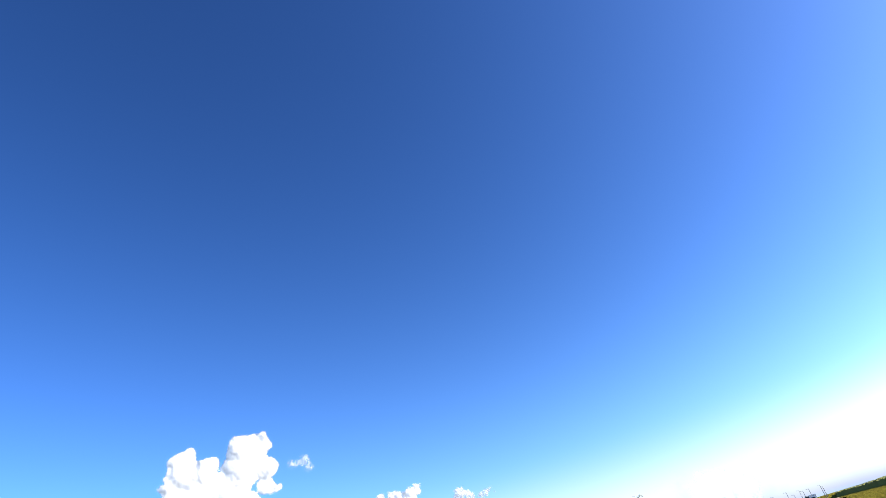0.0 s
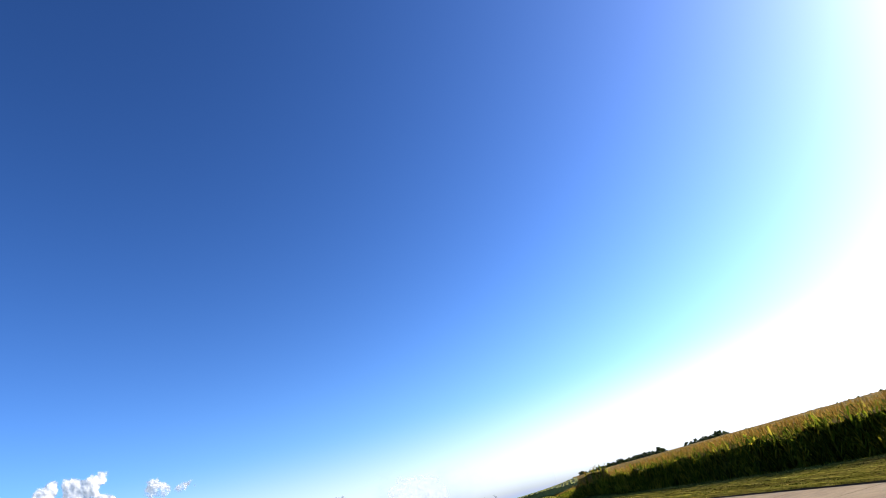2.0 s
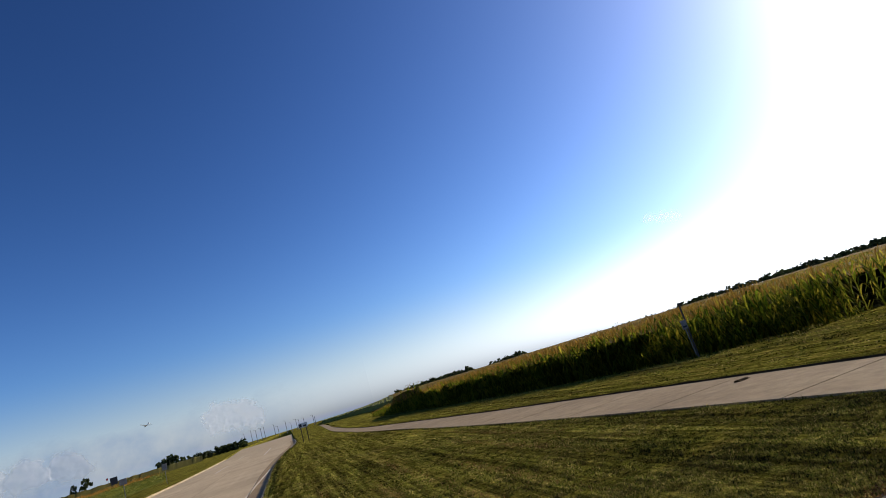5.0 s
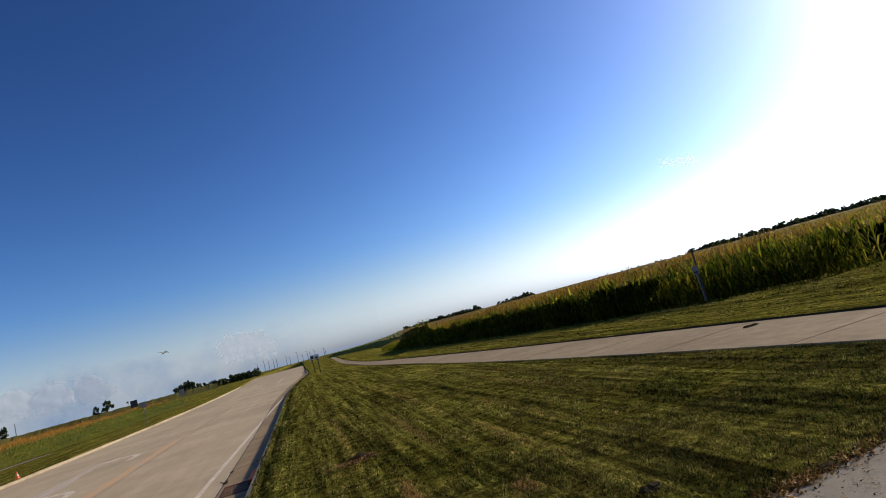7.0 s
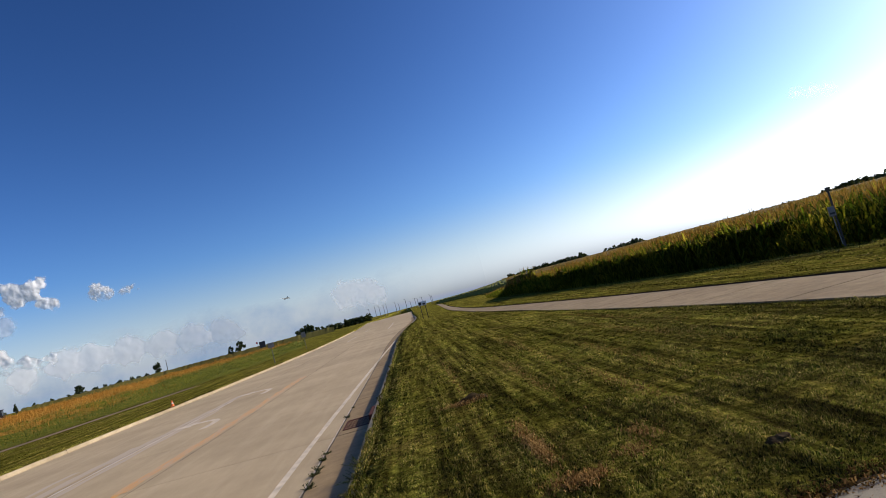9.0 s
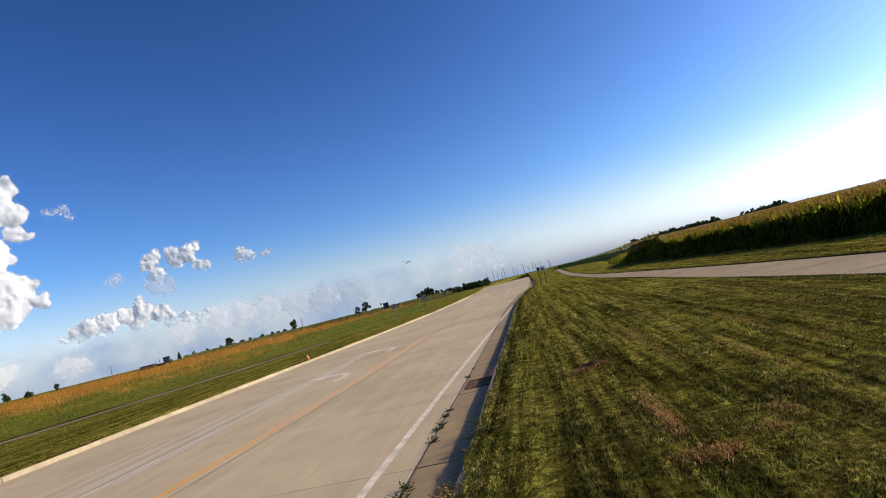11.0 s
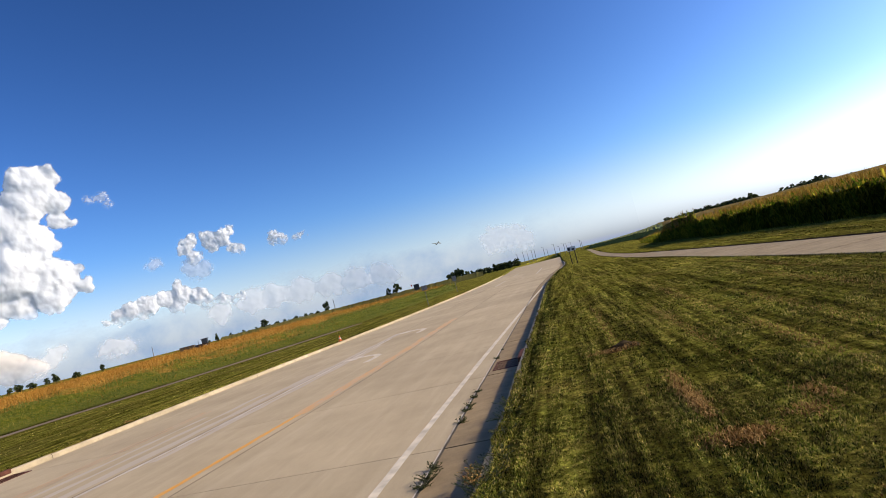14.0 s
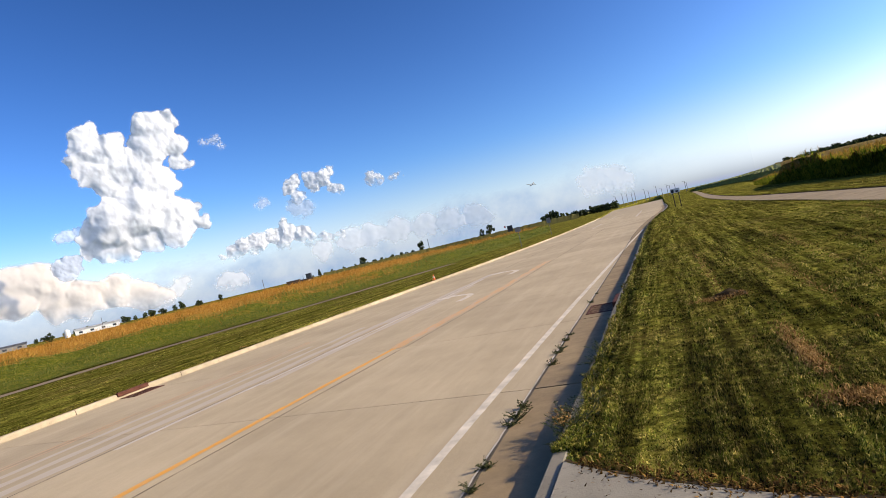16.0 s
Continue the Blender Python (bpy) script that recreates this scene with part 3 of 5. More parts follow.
lip = []
for i in range(161):
    x = -0.98 + 8.05 * i / 160
    k = noise.noise(Vector((x * 2.3, 0, 7))) + 0.6 * noise.noise(Vector((x * 9.0, 0, 3)))
    lip += [(x, walk_north(x) + 0.004 - 0.05 * max(0, k - 0.2), 0.037 + 0.012 * max(0, k)), (x, walk_north(x) + 0.04, 0.03 + 0.03 * k), (x, walk_north(x) + 0.10 + 0.05 * k, 0.008), (x, walk_north(x) + 0.16 + 0.06 * k, -0.01)]
lip_f = [(4 * i + j, 4 * i + j + 1, 4 * i + j + 5, 4 * i + j + 4) for i in range(160) for j in range(3)]
tagged(new("trim_lawn_edge", raw_mesh("trim_lawn_edge", lip, lip_f, [M_SOIL], smooth=True)), "dark soil lip where the lawn meets the concrete walk", "soil", kind="structure")

lw = new("pavement_west", sheet("pavement_west", [-40 + 2.0 * i for i in range(44)], [(at(left_walk, -1.25), level(0.02)), (at(left_walk, -0.1), level(0.02))], M_DUSTY))
tagged(lw, "narrow concrete walk beside tall grass", "pavement", kind="structure")


# ---- grass ----
def inside_paths(x, y):
    if path_near(y) - 0.03 < x < path_far(y) + 0.03:
        return True
    if -1.05 < x < 7.15 and walk_south(x) - 0.02 < y < walk_north(x) + 0.1:
        return True
    return left_curb(y) - 0.16 < x < right_curb(y) + 0.1


def scatter(rng, n, x0, x1, y0, y1, spread, keep):
    """Blades in tufts: about fourteen stand round each random centre."""
    k = n // 14
    cx, cy = rng.uniform(x0, x1, k), rng.uniform(y0, y1, k)
    size = 0.5 + 1.7 * rng.uniform(0, 1, k) ** 2.5
    w = np.repeat(np.arange(k), 14)
    off = rng.normal(0, 1, (len(w), 2)) * (spread * size[w])[:, None]
    xs, ys = cx[w] + off[:, 0], cy[w] + off[:, 1]
    ok = np.array([keep(x, y) for x, y in zip(xs, ys)])
    base = np.stack([xs, ys, np.array([ground_z(x, y) for x, y in zip(xs, ys)])], 1)
    return base[ok], size[w][ok]


def mown(rng, base, size, h0, h1, w):
    """Short blades, higher and lower in bands along the mower's way."""
    n = len(base)
    band = np.array([noise.noise(Vector((x * 2.4, y * 0.07, 3))) for x, y, z in base])
    tuft = np.array([noise.noise(Vector((x * 2.2, y * 2.2, 9))) for x, y, z in base])
    h = rng.uniform(h0, h1, n) * (0.6 + 0.5 * size) * (1 + 0.9 * band + 0.9 * tuft)
    base = base.copy()
    base[:, 2] -= 0.004
    return base, np.maximum(h, 0.012), rng.uniform(0.6, 1.3, n) * w, rng.uniform(0.35, 0.97, n)


rng = np.random.default_rng(5)
zones = [(170000, -1.0, 4.4, 3.0, 6.2, 0.016, 0.012, 0.03, 0.0065), (100000, -1.0, 6.9, 5.6, 11.0, 0.022, 0.012, 0.03, 0.011), (70000, -1.0, 7.0, 11.0, 20.0, 0.032, 0.012, 0.028, 0.019), (34000, -1.0, 6.4, 20.0, 45.0, 0.065, 0.008, 0.022, 0.04),
         (50000, 4.2, 7.1, 3.3, 6.2, 0.018, 0.012, 0.03, 0.009), (28000, 8.0, 15.5, 4.0, 36.0, 0.06, 0.016, 0.034, 0.032), (22000, 12.0, 30.0, -2.0, 17.0, 0.07, 0.016, 0.034, 0.04), (32000, -26.0, -10.6, 4.0, 45.0, 0.06, 0.008, 0.02, 0.04)]
parts_b = []
for n, x0, x1, y0, y1, spread, h0, h1, w in zones:
    b, size = scatter(rng, n, x0, x1, y0, y1, spread, lambda x, y: not inside_paths(x, y) and not (x < -8 and left_walk(y) - 1.8 < x < left_walk(y)) and (x < 12 or y < corn_south(x) or x < corn_west(y)))
    parts_b.append(mown(rng, b, size, h0, h1, w))
base = np.concatenate([p[0] for p in parts_b])
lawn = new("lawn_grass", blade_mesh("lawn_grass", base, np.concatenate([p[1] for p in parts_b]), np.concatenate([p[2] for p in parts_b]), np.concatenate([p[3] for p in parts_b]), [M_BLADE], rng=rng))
tagged(lawn, "short mown green grass with yellowed blades", "grass", kind="stuff")

# longer tufts that hang over the kerb and along the edge of the walk
ys = rng.uniform(4.12, 60, 22000)
ys = 4.12 + (ys - 4.12) ** 2 / 55.9
eb = np.array([(right_curb(y) + 0.16 - rng.uniform(-0.08, 0.13) * (0.65 + 0.9 * noise.noise(Vector((y * 1.1, 0, 5)))), y, 0.0) for y in ys])
xs = rng.uniform(-0.95, 7.0, 7000)
en = np.array([(x, walk_north(x) + 0.05 + abs(rng.normal(0, 0.07)) - 0.07 * max(0, noise.noise(Vector((x * 3.1, 0, 2)))), 0.0) for x in xs])
ew = np.array([(path_near(y) - abs(rng.normal(0, 0.06)), y, 0.0) for y in rng.uniform(5, 45, 5000)] + [(path_far(y) + 0.06 + abs(rng.normal(0, 0.1)), y, 0.055) for y in rng.uniform(5, 45, 5000)])
el = np.array([(left_curb(y) - 0.10 - abs(rng.normal(0, 0.05)), y, 0.0) for y in rng.uniform(5, 70, 9000)])
eb = np.concatenate([eb, en, ew, el])
n = len(eb)
edge_grass = new("edge_grass", blade_mesh("edge_grass", eb, rng.uniform(0.02, 0.075, n), rng.uniform(0.005, 0.011, n), rng.uniform(0.4, 0.97, n), [M_BLADE], rng=rng))
tagged(edge_grass, "longer uncut grass hanging over kerb and path edges", "grass", kind="stuff")

# dry clippings in heaps and rows
heaps = [(0.92, 4.56, 0.12, 0.09, 300), (1.1, 4.62, 0.05, 0.04, 60), (0.86, 5.65, 0.045, 0.3, 330), (0.84, 6.35, 0.05, 0.35, 200), (1.52, 4.89, 0.09, 0.08, 90), (1.75, 5.3, 0.08, 0.14, 90), (0.38, 9.0, 0.16, 0.06, 150), (0.66, 9.15, 0.1, 0.08, 80),
         (2.0, 3.22, 0.3, 0.03, 120), (3.0, 3.38, 0.12, 0.04, 160), (2.4, 7.6, 0.06, 0.8, 160), (1.6, 10.5, 0.06, 1.8, 220), (3.2, 10.4, 0.07, 1.8, 200), (4.4, 12.6, 0.08, 2.2, 220), (0.5, 11.8, 0.05, 1.8, 180), (2.4, 14.6, 0.08, 2.6, 240), (5.2, 17.0, 0.1, 3.5, 240)]
hp = np.concatenate([np.stack([rng.normal(x, sx, k), rng.normal(y, sy, k), rng.uniform(0.005, 0.075, k) * np.exp(-rng.uniform(0, 1, k))], 1) for x, y, sx, sy, k in [(*h[:4], int(h[4] * 2.4)) for h in heaps]])
hp = hp[[not (right_curb(y) - 3 < x < right_curb(y) + 0.1) for x, y, z in hp]]
n = len(hp)
clip = new("dry_clippings", blade_mesh("dry_clippings", hp, rng.uniform(0.02, 0.06, n), rng.uniform(0.006, 0.013, n), rng.uniform(0.7, 0.98, n), [M_THATCH], rng=rng))
tagged(clip, "brown dry grass clippings lying in rows and heaps", "grass clippings", kind="stuff")
k = 420
cx = rng.uniform(0.2, 6.5, k)
cl = np.array([(x, walk_north(x) - abs(c) * 2.2 - 0.02, 0.04) for x, c in zip(cx, rng.normal(0, 0.5, k))])
cl2 = cl[rng.integers(0, k, 1800)] + rng.normal(0, 0.03, (1800, 3)) * np.array([1, 1, 0.0])
k = 5000
px = rng.uniform(-0.9, 7.2, k)
py = np.array([walk_north(x) + 0.02 for x in px]) + rng.normal(0.03, 0.075, k) * (1 + np.array([noise.noise(Vector((x * 4.0, 0, 11))) for x in px]))
dead = new("dead_edge_grass", blade_mesh("dead_edge_grass", np.stack([px, py, np.full(k, 0.03)], 1), rng.uniform(0.015, 0.05, k), rng.uniform(0.008, 0.02, k), rng.uniform(0.75, 0.995, k), [M_DEADLEAF], rng=rng))
tagged(dead, "dead brown grass and leaves along the edge of the walk", "dead grass", kind="stuff")
bits = np.array([(x, walk_north(x) - abs(c), 0.037) for x, c in zip(rng.uniform(-0.9, 6.8, 700), rng.normal(0, 0.45, 700))])
crumbs = new("dead_leaf_bits", blade_mesh("dead_leaf_bits", bits, rng.uniform(0.01, 0.035, 700), rng.uniform(0.006, 0.018, 700), rng.uniform(0.9, 0.995, 700), [M_DEADLEAF], rng=rng))
tagged(crumbs, "dry brown leaf bits on the concrete walk", "leaf litter", kind="stuff")
litter = new("clipping_litter", blade_mesh("clipping_litter", cl2, rng.uniform(0.015, 0.05, 1800), rng.uniform(0.004, 0.011, 1800), rng.uniform(0.98, 0.9999, 1800), [M_THATCH], rng=rng))
tagged(litter, "scattered dry clippings on the concrete walk", "grass clippings", kind="stuff")

# tall grass in the ditch: tan by the walk, then green, golden behind
def ditch_gold(x, y):
    """How far the grass has ripened: below 0 green, above 0 golden."""
    dd = left_walk(y) - 1.35 - x
    wob = noise.noise(Vector((x * 0.06, y * 0.06, 1))) * 6 + noise.noise(Vector((x * 0.4, y * 0.4, 4))) * 3
    return (dd + 2.4 * wob - 19) / 9


def ditch_height(x, y):
    dd = left_walk(y) - 1.35 - x
    lump = max(0.12, 0.75 + 1.1 * noise.noise(Vector((x * 0.35, y * 0.25, 8))) + 0.5 * noise.noise(Vector((x * 1.5, y * 1.1, 3))))
    return min(max(0.06 + dd / 10, 0), 1) * lump


def mat_material():
    """Tangled grass seen from afar: green or golden by its ripeness, in fine streaks and clumps."""
    m, nt, b = material("tangled_ditch_grass", 0.9)
    b.inputs["Specular IOR Level"].default_value = 0.03
    ripe = nt.nodes.new("ShaderNodeAttribute")
    ripe.attribute_name = "ripe"
    rough = nt.nodes.new("ShaderNodeMath")
    nt.links.new(ripe.outputs["Fac"], rough.inputs[0])
    nt.links.new(grey(nt, noise_fac(nt, 0.7, 6, 0.7), 0.25, 0.75, -0.9, 0.9), rough.inputs[1])
    fine = noise_fac(nt, 3.0, 7, 0.8, (1.5, 1.5, 0.4))
    green = ramp(nt, fine, [(0.3, (0.035, 0.052, 0.006)), (0.5, (0.135, 0.15, 0.016)), (0.68, (0.31, 0.25, 0.04))])
    gold = ramp(nt, fine, [(0.3, (0.12, 0.06, 0.012)), (0.5, (0.36, 0.19, 0.032)), (0.68, (0.56, 0.35, 0.085))])
    c = mix(nt, grey(nt, rough.outputs[0], -0.5, 0.5), green, gold)
    nt.links.new(c, b.inputs["Base Color"])
    bump(nt, b, noise_fac(nt, 5.0, 6, 0.85), 1.0, 0.25)
    return m


mat_y = np.arange(-14, 152, 0.9)
mat_d = 0.3 + 106 * np.linspace(0, 1, 130) ** 1.2
mat_v, mat_r = [], []
for y in mat_y:
    for d in mat_d:
        x = left_walk(y) - 1.35 - d
        mat_v.append((x, y, 0.01 + 0.55 * ditch_height(x, y)))
        mat_r.append(ditch_gold(x, y))
c = len(mat_d)
mat_v = np.array(mat_v)
mat_f = np.array([(i * c + k, i * c + k + 1, (i + 1) * c + k + 1, (i + 1) * c + k) for i in range(len(mat_y) - 1) for k in range(c - 1)])
side_on = np.arctan2(-mat_v[:, 0], mat_v[:, 1]) > radians(10.5)
mat_f = mat_f[side_on[mat_f].all(1)][:, ::-1]
mat_me = raw_mesh("ditch_mat", mat_v, mat_f, [mat_material()], smooth=True)
mat_me.attributes.new("ripe", "FLOAT", "POINT").data.foreach_set("value", np.array(mat_r, dtype=np.float32))
tagged(new("ditch_mat", mat_me), "tangled green and golden grass filling the roadside ditch", "grass", kind="stuff")

n = 240000
yy = rng.uniform(-15, 150, n)
dd = 0.6 + rng.uniform(0.02, 1, n) ** 1.25 * 105
tb = np.stack([np.array([left_walk(y) for y in yy]) - 1.35 - dd, yy, np.zeros(n)], 1)
tb = tb[np.arctan2(-tb[:, 0], tb[:, 1]) > radians(10.5)]
n = len(tb)
gold = np.array([ditch_gold(x, y) for x, y, z in tb]) + rng.normal(0, 0.5, n) > 0
lump = np.array([ditch_height(x, y) for x, y, z in tb])
dist = np.hypot(tb[:, 0], tb[:, 1])
tb[:, 2] = 0.36 * lump
hh = rng.uniform(0.2, 0.8, n) * np.where(gold, 1.45, 0.95) * (0.3 + 0.7 * lump)
ww = (0.006 + 0.00032 * dist) * rng.uniform(0.7, 1.5, n)
for name, sel, mat, label in (("ditch_green_grass", ~gold, M_TALLGREEN, "tall green grass in the roadside ditch"), ("ditch_golden_grass", gold, M_GOLD, "tall dry golden grass behind the ditch")):
    ob = new(name, blade_mesh(name, tb[sel], hh[sel], ww[sel], rng.uniform(0.3, 0.99, sel.sum()), [mat], rng=rng))
    tagged(ob, label, "grass", kind="stuff")


# ---- corn ----
def corn_plant(r):
    """Stalk, arching leaves and a tassel, as arrays; 1 m stands for the plant's full height of 2.2 m."""
    V, F, G = [], [], []

    def strip(points, widths, side, g):
        s = len(V)
        for p, w in zip(points, widths):
            V.append(p - side * w / 2)
            V.append(p + side * w / 2)
        for i in range(len(points) - 1):
            a = s + 2 * i
            F.extend([(a, a + 1, a + 2), (a + 1, a + 3, a + 2)])
            G.extend([g, g])

    z = np.array([0.0, 0.0, 1.0])
    strip([z * 0.0, z * 2.0], [0.03, 0.018], np.array([1.0, 0, 0]), 0)
    strip([z * 0.0, z * 2.0], [0.03, 0.018], np.array([0, 1.0, 0]), 0)
    turn = r.uniform(0, 6.28)
    for i in range(15):
        a = turn + (i % 2) * math.pi + r.uniform(-0.5, 0.5)
        o = np.array([math.cos(a), math.sin(a), 0])
        s = np.array([-math.sin(a), math.cos(a), 0])
        h, L = 0.15 + i * 0.118, r.uniform(0.42, 0.72)
        up = r.uniform(0.25, 0.5)
        pts = [z * h, z * (h + up * 0.8) + o * L * 0.3, z * (h + up * 0.9) + o * L * 0.65, z * (h + up * 0.3) + o * L]
        strip(pts, [0.04, 0.07, 0.052, 0.006], s, 0)
    for i in range(5):
        a = r.uniform(0, 6.28)
        o = np.array([math.cos(a), math.sin(a), 0])
        s = np.array([-math.sin(a), math.cos(a), 0])
        strip([z * 1.95, z * 2.2 + o * 0.07 * (i > 0), z * r.uniform(2.2, 2.38) + o * 0.16 * (i > 0)], [0.012, 0.022, 0.012], s, 1)
    return np.array(V), np.array(F), np.array(G)


def corn_stand(x, y):
    """Share of the full height: the corn is stunted along the northern end of its edge."""
    k = min(max((y - 50) / 60, 0), 1) * min(max(1 - (x - corn_west(min(y, 125))) / 25, 0), 1)
    return 1 - 0.55 * k


def in_corn(x, y):
    if y > 120:
        return x > max(corn_west(125), y * 0.14)
    return x > corn_west(y) and y > corn_south(x)


rng = np.random.default_rng(11)
spots = []
for i in range(9):
    y = 17.2
    while y < 119:
        x = corn_west(y) + 0.2 + 0.76 * i
        if in_corn(x, y):
            spots.append((x + rng.normal(0, 0.05), y, i))
        y += rng.uniform(0.17, 0.27) * (1 if y < 60 else 1.8)
for i in range(5):
    x = 15.6
    while x < 50:
        y = corn_south(x) + 0.2 + 0.76 * i
        if x > corn_west(y) + 4.5:
            spots.append((x, y + rng.normal(0, 0.05), i))
        x += rng.uniform(0.3, 0.5) * (1 if x < 40 else 1.6) * (1.9 if i < 3 else 1)
spots = np.array(spots)
pieces = []
for variant in range(5):
    V, F, G = corn_plant(random.Random(variant))
    sel = spots[variant::5]
    P = np.array([(x, y, ground_z(x, y) - 0.02) for x, y, i in sel])
    v, f = stamp(V, F, P, rng.uniform(0, 6.28, len(P)), rng.uniform(1.0, 1.2, len(P)) * np.array([corn_stand(x, y) for x, y, z in P]))
    g = np.tile(G, len(P))
    pieces.append((v, f[g == 0], 0))
    pieces.append((v, f[g == 1], 1))
v, f, m = joined(pieces)
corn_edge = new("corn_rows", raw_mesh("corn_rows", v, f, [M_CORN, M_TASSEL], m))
tagged(corn_edge, "rows of ripening corn at the edge of the field", "corn", kind="stuff")


def corn_reach(az):
    """The distance at which a bearing enters the corn."""
    for r in np.arange(14, 200, 0.25):
        if in_corn(r * math.sin(radians(az)), r * math.cos(radians(az))):
            return r
    return 200.0


azs = np.arange(9.5, 100.0, 0.5)
reach = np.array([corn_reach(a) for a in azs])


def canopy_material():
    m, nt, b = material("corn_canopy", 0.9)
    b.inputs["Specular IOR Level"].default_value = 0.1
    c = ramp(nt, noise_fac(nt, 2.4, 5, 0.75, (1.0, 0.5, 1)), [(0.3, (0.04, 0.042, 0.006)), (0.45, (0.13, 0.09, 0.012)), (0.7, (0.28, 0.16, 0.025))])
    c = mix(nt, 1.0, c, grey(nt, noise_fac(nt, 0.04, 4), 0.3, 0.7, 0.8, 1.2), "MULTIPLY")
    nt.links.new(c, b.inputs["Base Color"])
    bump(nt, b, noise_fac(nt, 3.0, 4, 0.8), 1.0, 0.4)
    return m


M_CANOPY = canopy_material()
NR = 70
V = []
for a, r0 in zip(azs, reach):
    s, c = math.sin(radians(a)), math.cos(radians(a))
    for i in range(NR):
        inset = 0.35 if a < 36 else 6.5
        r = (r0 + inset) * (365 / (r0 + inset)) ** (i / (NR - 1))
        x, y = r * s, r * c
        V.append((x, y, ground_z(x, y) + (2.1 if a < 36 else 1.95) * corn_stand(x, y) + 0.16 * noise.noise(Vector((x * 0.9, y * 0.9, 0))) + 0.12 * rng.uniform(-1, 1)))
F = [(i * NR + j, i * NR + j + 1, (i + 1) * NR + j + 1, (i + 1) * NR + j) for i in range(len(azs) - 1) for j in range(NR - 1)]
canopy = new("corn_canopy", raw_mesh("corn_canopy", V, F, [M_CANOPY]))
tagged(canopy, "wide golden tassel tops of a corn field on a rise", "corn field", kind="stuff")

n = 30000
ai = rng.uniform(0, 1, n)
ta = 9.5 + 66.0 * ai
tr = np.interp(ta, azs, reach) + 3.0
tr = tr * (170 / tr) ** rng.uniform(0, 1, n)
tx, ty = tr * np.sin(np.radians(ta)), tr * np.cos(np.radians(ta))
tz = np.array([ground_z(x, y) + 1.92 * corn_stand(x, y) for x, y in zip(tx, ty)])
tuft = new("corn_tassels", blade_mesh("corn_tassels", np.stack([tx, ty, tz], 1), rng.uniform(0.2, 0.42, n), 0.02 + 0.0006 * tr, rng.uniform(0.05, 0.5, n), [M_TASSEL, M_CORN], (rng.uniform(0, 1, n) > 0.62).astype(int), rng=rng))
tagged(tuft, "dry tassels standing over the corn", "corn", kind="stuff")

# a second, greener strip of corn farther along the path
V, F = [], []
sa = np.linspace(3.0, 9.9, 60)
for a in sa:
    k = (a - 3.0) / 6.9
    r0 = 235 - 105 * k
    for i in range(16):
        r = r0 * (1 + 1.2 * (i / 15) ** 1.5) if i > 1 else r0
        x, y = r * math.sin(radians(a)), r * math.cos(radians(a))
        V.append((x, y, (0.0 if i == 0 else 1.3 + 2.2 * k * k * (i / 15)) + (rng.uniform(-0.22, 0.22) if i else 0)))
for i in range(len(sa) - 1):
    for j in range(15):
        F.append((i * 16 + j, i * 16 + j + 1, (i + 1) * 16 + j + 1, (i + 1) * 16 + j))
strip2 = new("far_corn", raw_mesh("far_corn", V, F, [plain("far_corn_green", (0.12, 0.13, 0.03), 0.9, 0, 0.5, 1.5)]))
tagged(strip2, "far green corn strip beside the path", "corn field", kind="stuff")


# ---- trees ----
def crown(r, leaves, lumps, leaf=0.03):
    """Leaves as small tilted faces, in lumps round an uneven crown; the tree's height is 1."""
    V, F = [], []
    centres = []
    for _ in range(lumps):
        h = r.uniform(0.3, 0.92)
        w = 0.34 * math.sin(math.pi * min(1, (h - 0.15) / 0.9)) + 0.05
        a = r.uniform(0, 6.28)
        centres.append((math.cos(a) * w * r.uniform(0.2, 0.9), math.sin(a) * w * r.uniform(0.2, 0.9), h, r.uniform(0.07, 0.17)))
    for _ in range(leaves):
        cx, cy, cz, cr = r.choice(centres)
        d = Vector((r.gauss(0, 1), r.gauss(0, 1), r.gauss(0, 1))).normalized() * cr * r.uniform(0.55, 1.05)
        p = Vector((cx, cy, cz)) + d
        q = Euler((r.uniform(0, 6), r.uniform(0, 6), r.uniform(0, 6))).to_matrix()
        s = leaf * r.uniform(0.65, 1.5)
        k = len(V)
        for u, w2 in ((-1, -0.6), (1, -0.6), (0.7, 0.8), (-0.7, 0.8)):
            V.append(p + q @ Vector((u * s, w2 * s, 0)))
        F.extend([(k, k + 1, k + 2), (k, k + 2, k + 3)])
    return np.array(V), np.array(F)


def tree(place, height, seed, label, slim=1.0, group=""):
    r = random.Random(seed)
    top = thing("tree", Matrix.Translation(place), label, "tree", group)
    bm = bmesh.new()
    tube(bm, (0, 0, -0.05), (0, 0, height * 0.45), height * 0.028, height * 0.018, 8)
    tube(bm, (0, 0, height * 0.42), (height * 0.03, 0, height * 0.8), height * 0.018, height * 0.006, 6)
    for i in range(5):
        a, h = r.uniform(0, 6.28), height * r.uniform(0.3, 0.6)
        tube(bm, (0, 0, h), (math.cos(a) * height * 0.2 * slim, math.sin(a) * height * 0.2 * slim, h + height * 0.18), height * 0.012, height * 0.004, 5)
    part("trunk", bm, M_BARK, top)
    V, F = crown(r, 460, 16, 0.045)
    V = V * np.array([height * slim, height * slim, height])
    c = new("crown", raw_mesh("crown", V, F, [M_LEAF]))
    c.parent = top
    return top


def at_bearing(az, d, z=0.0):
    return Vector((d * math.sin(radians(az)), d * math.cos(radians(az)), z))


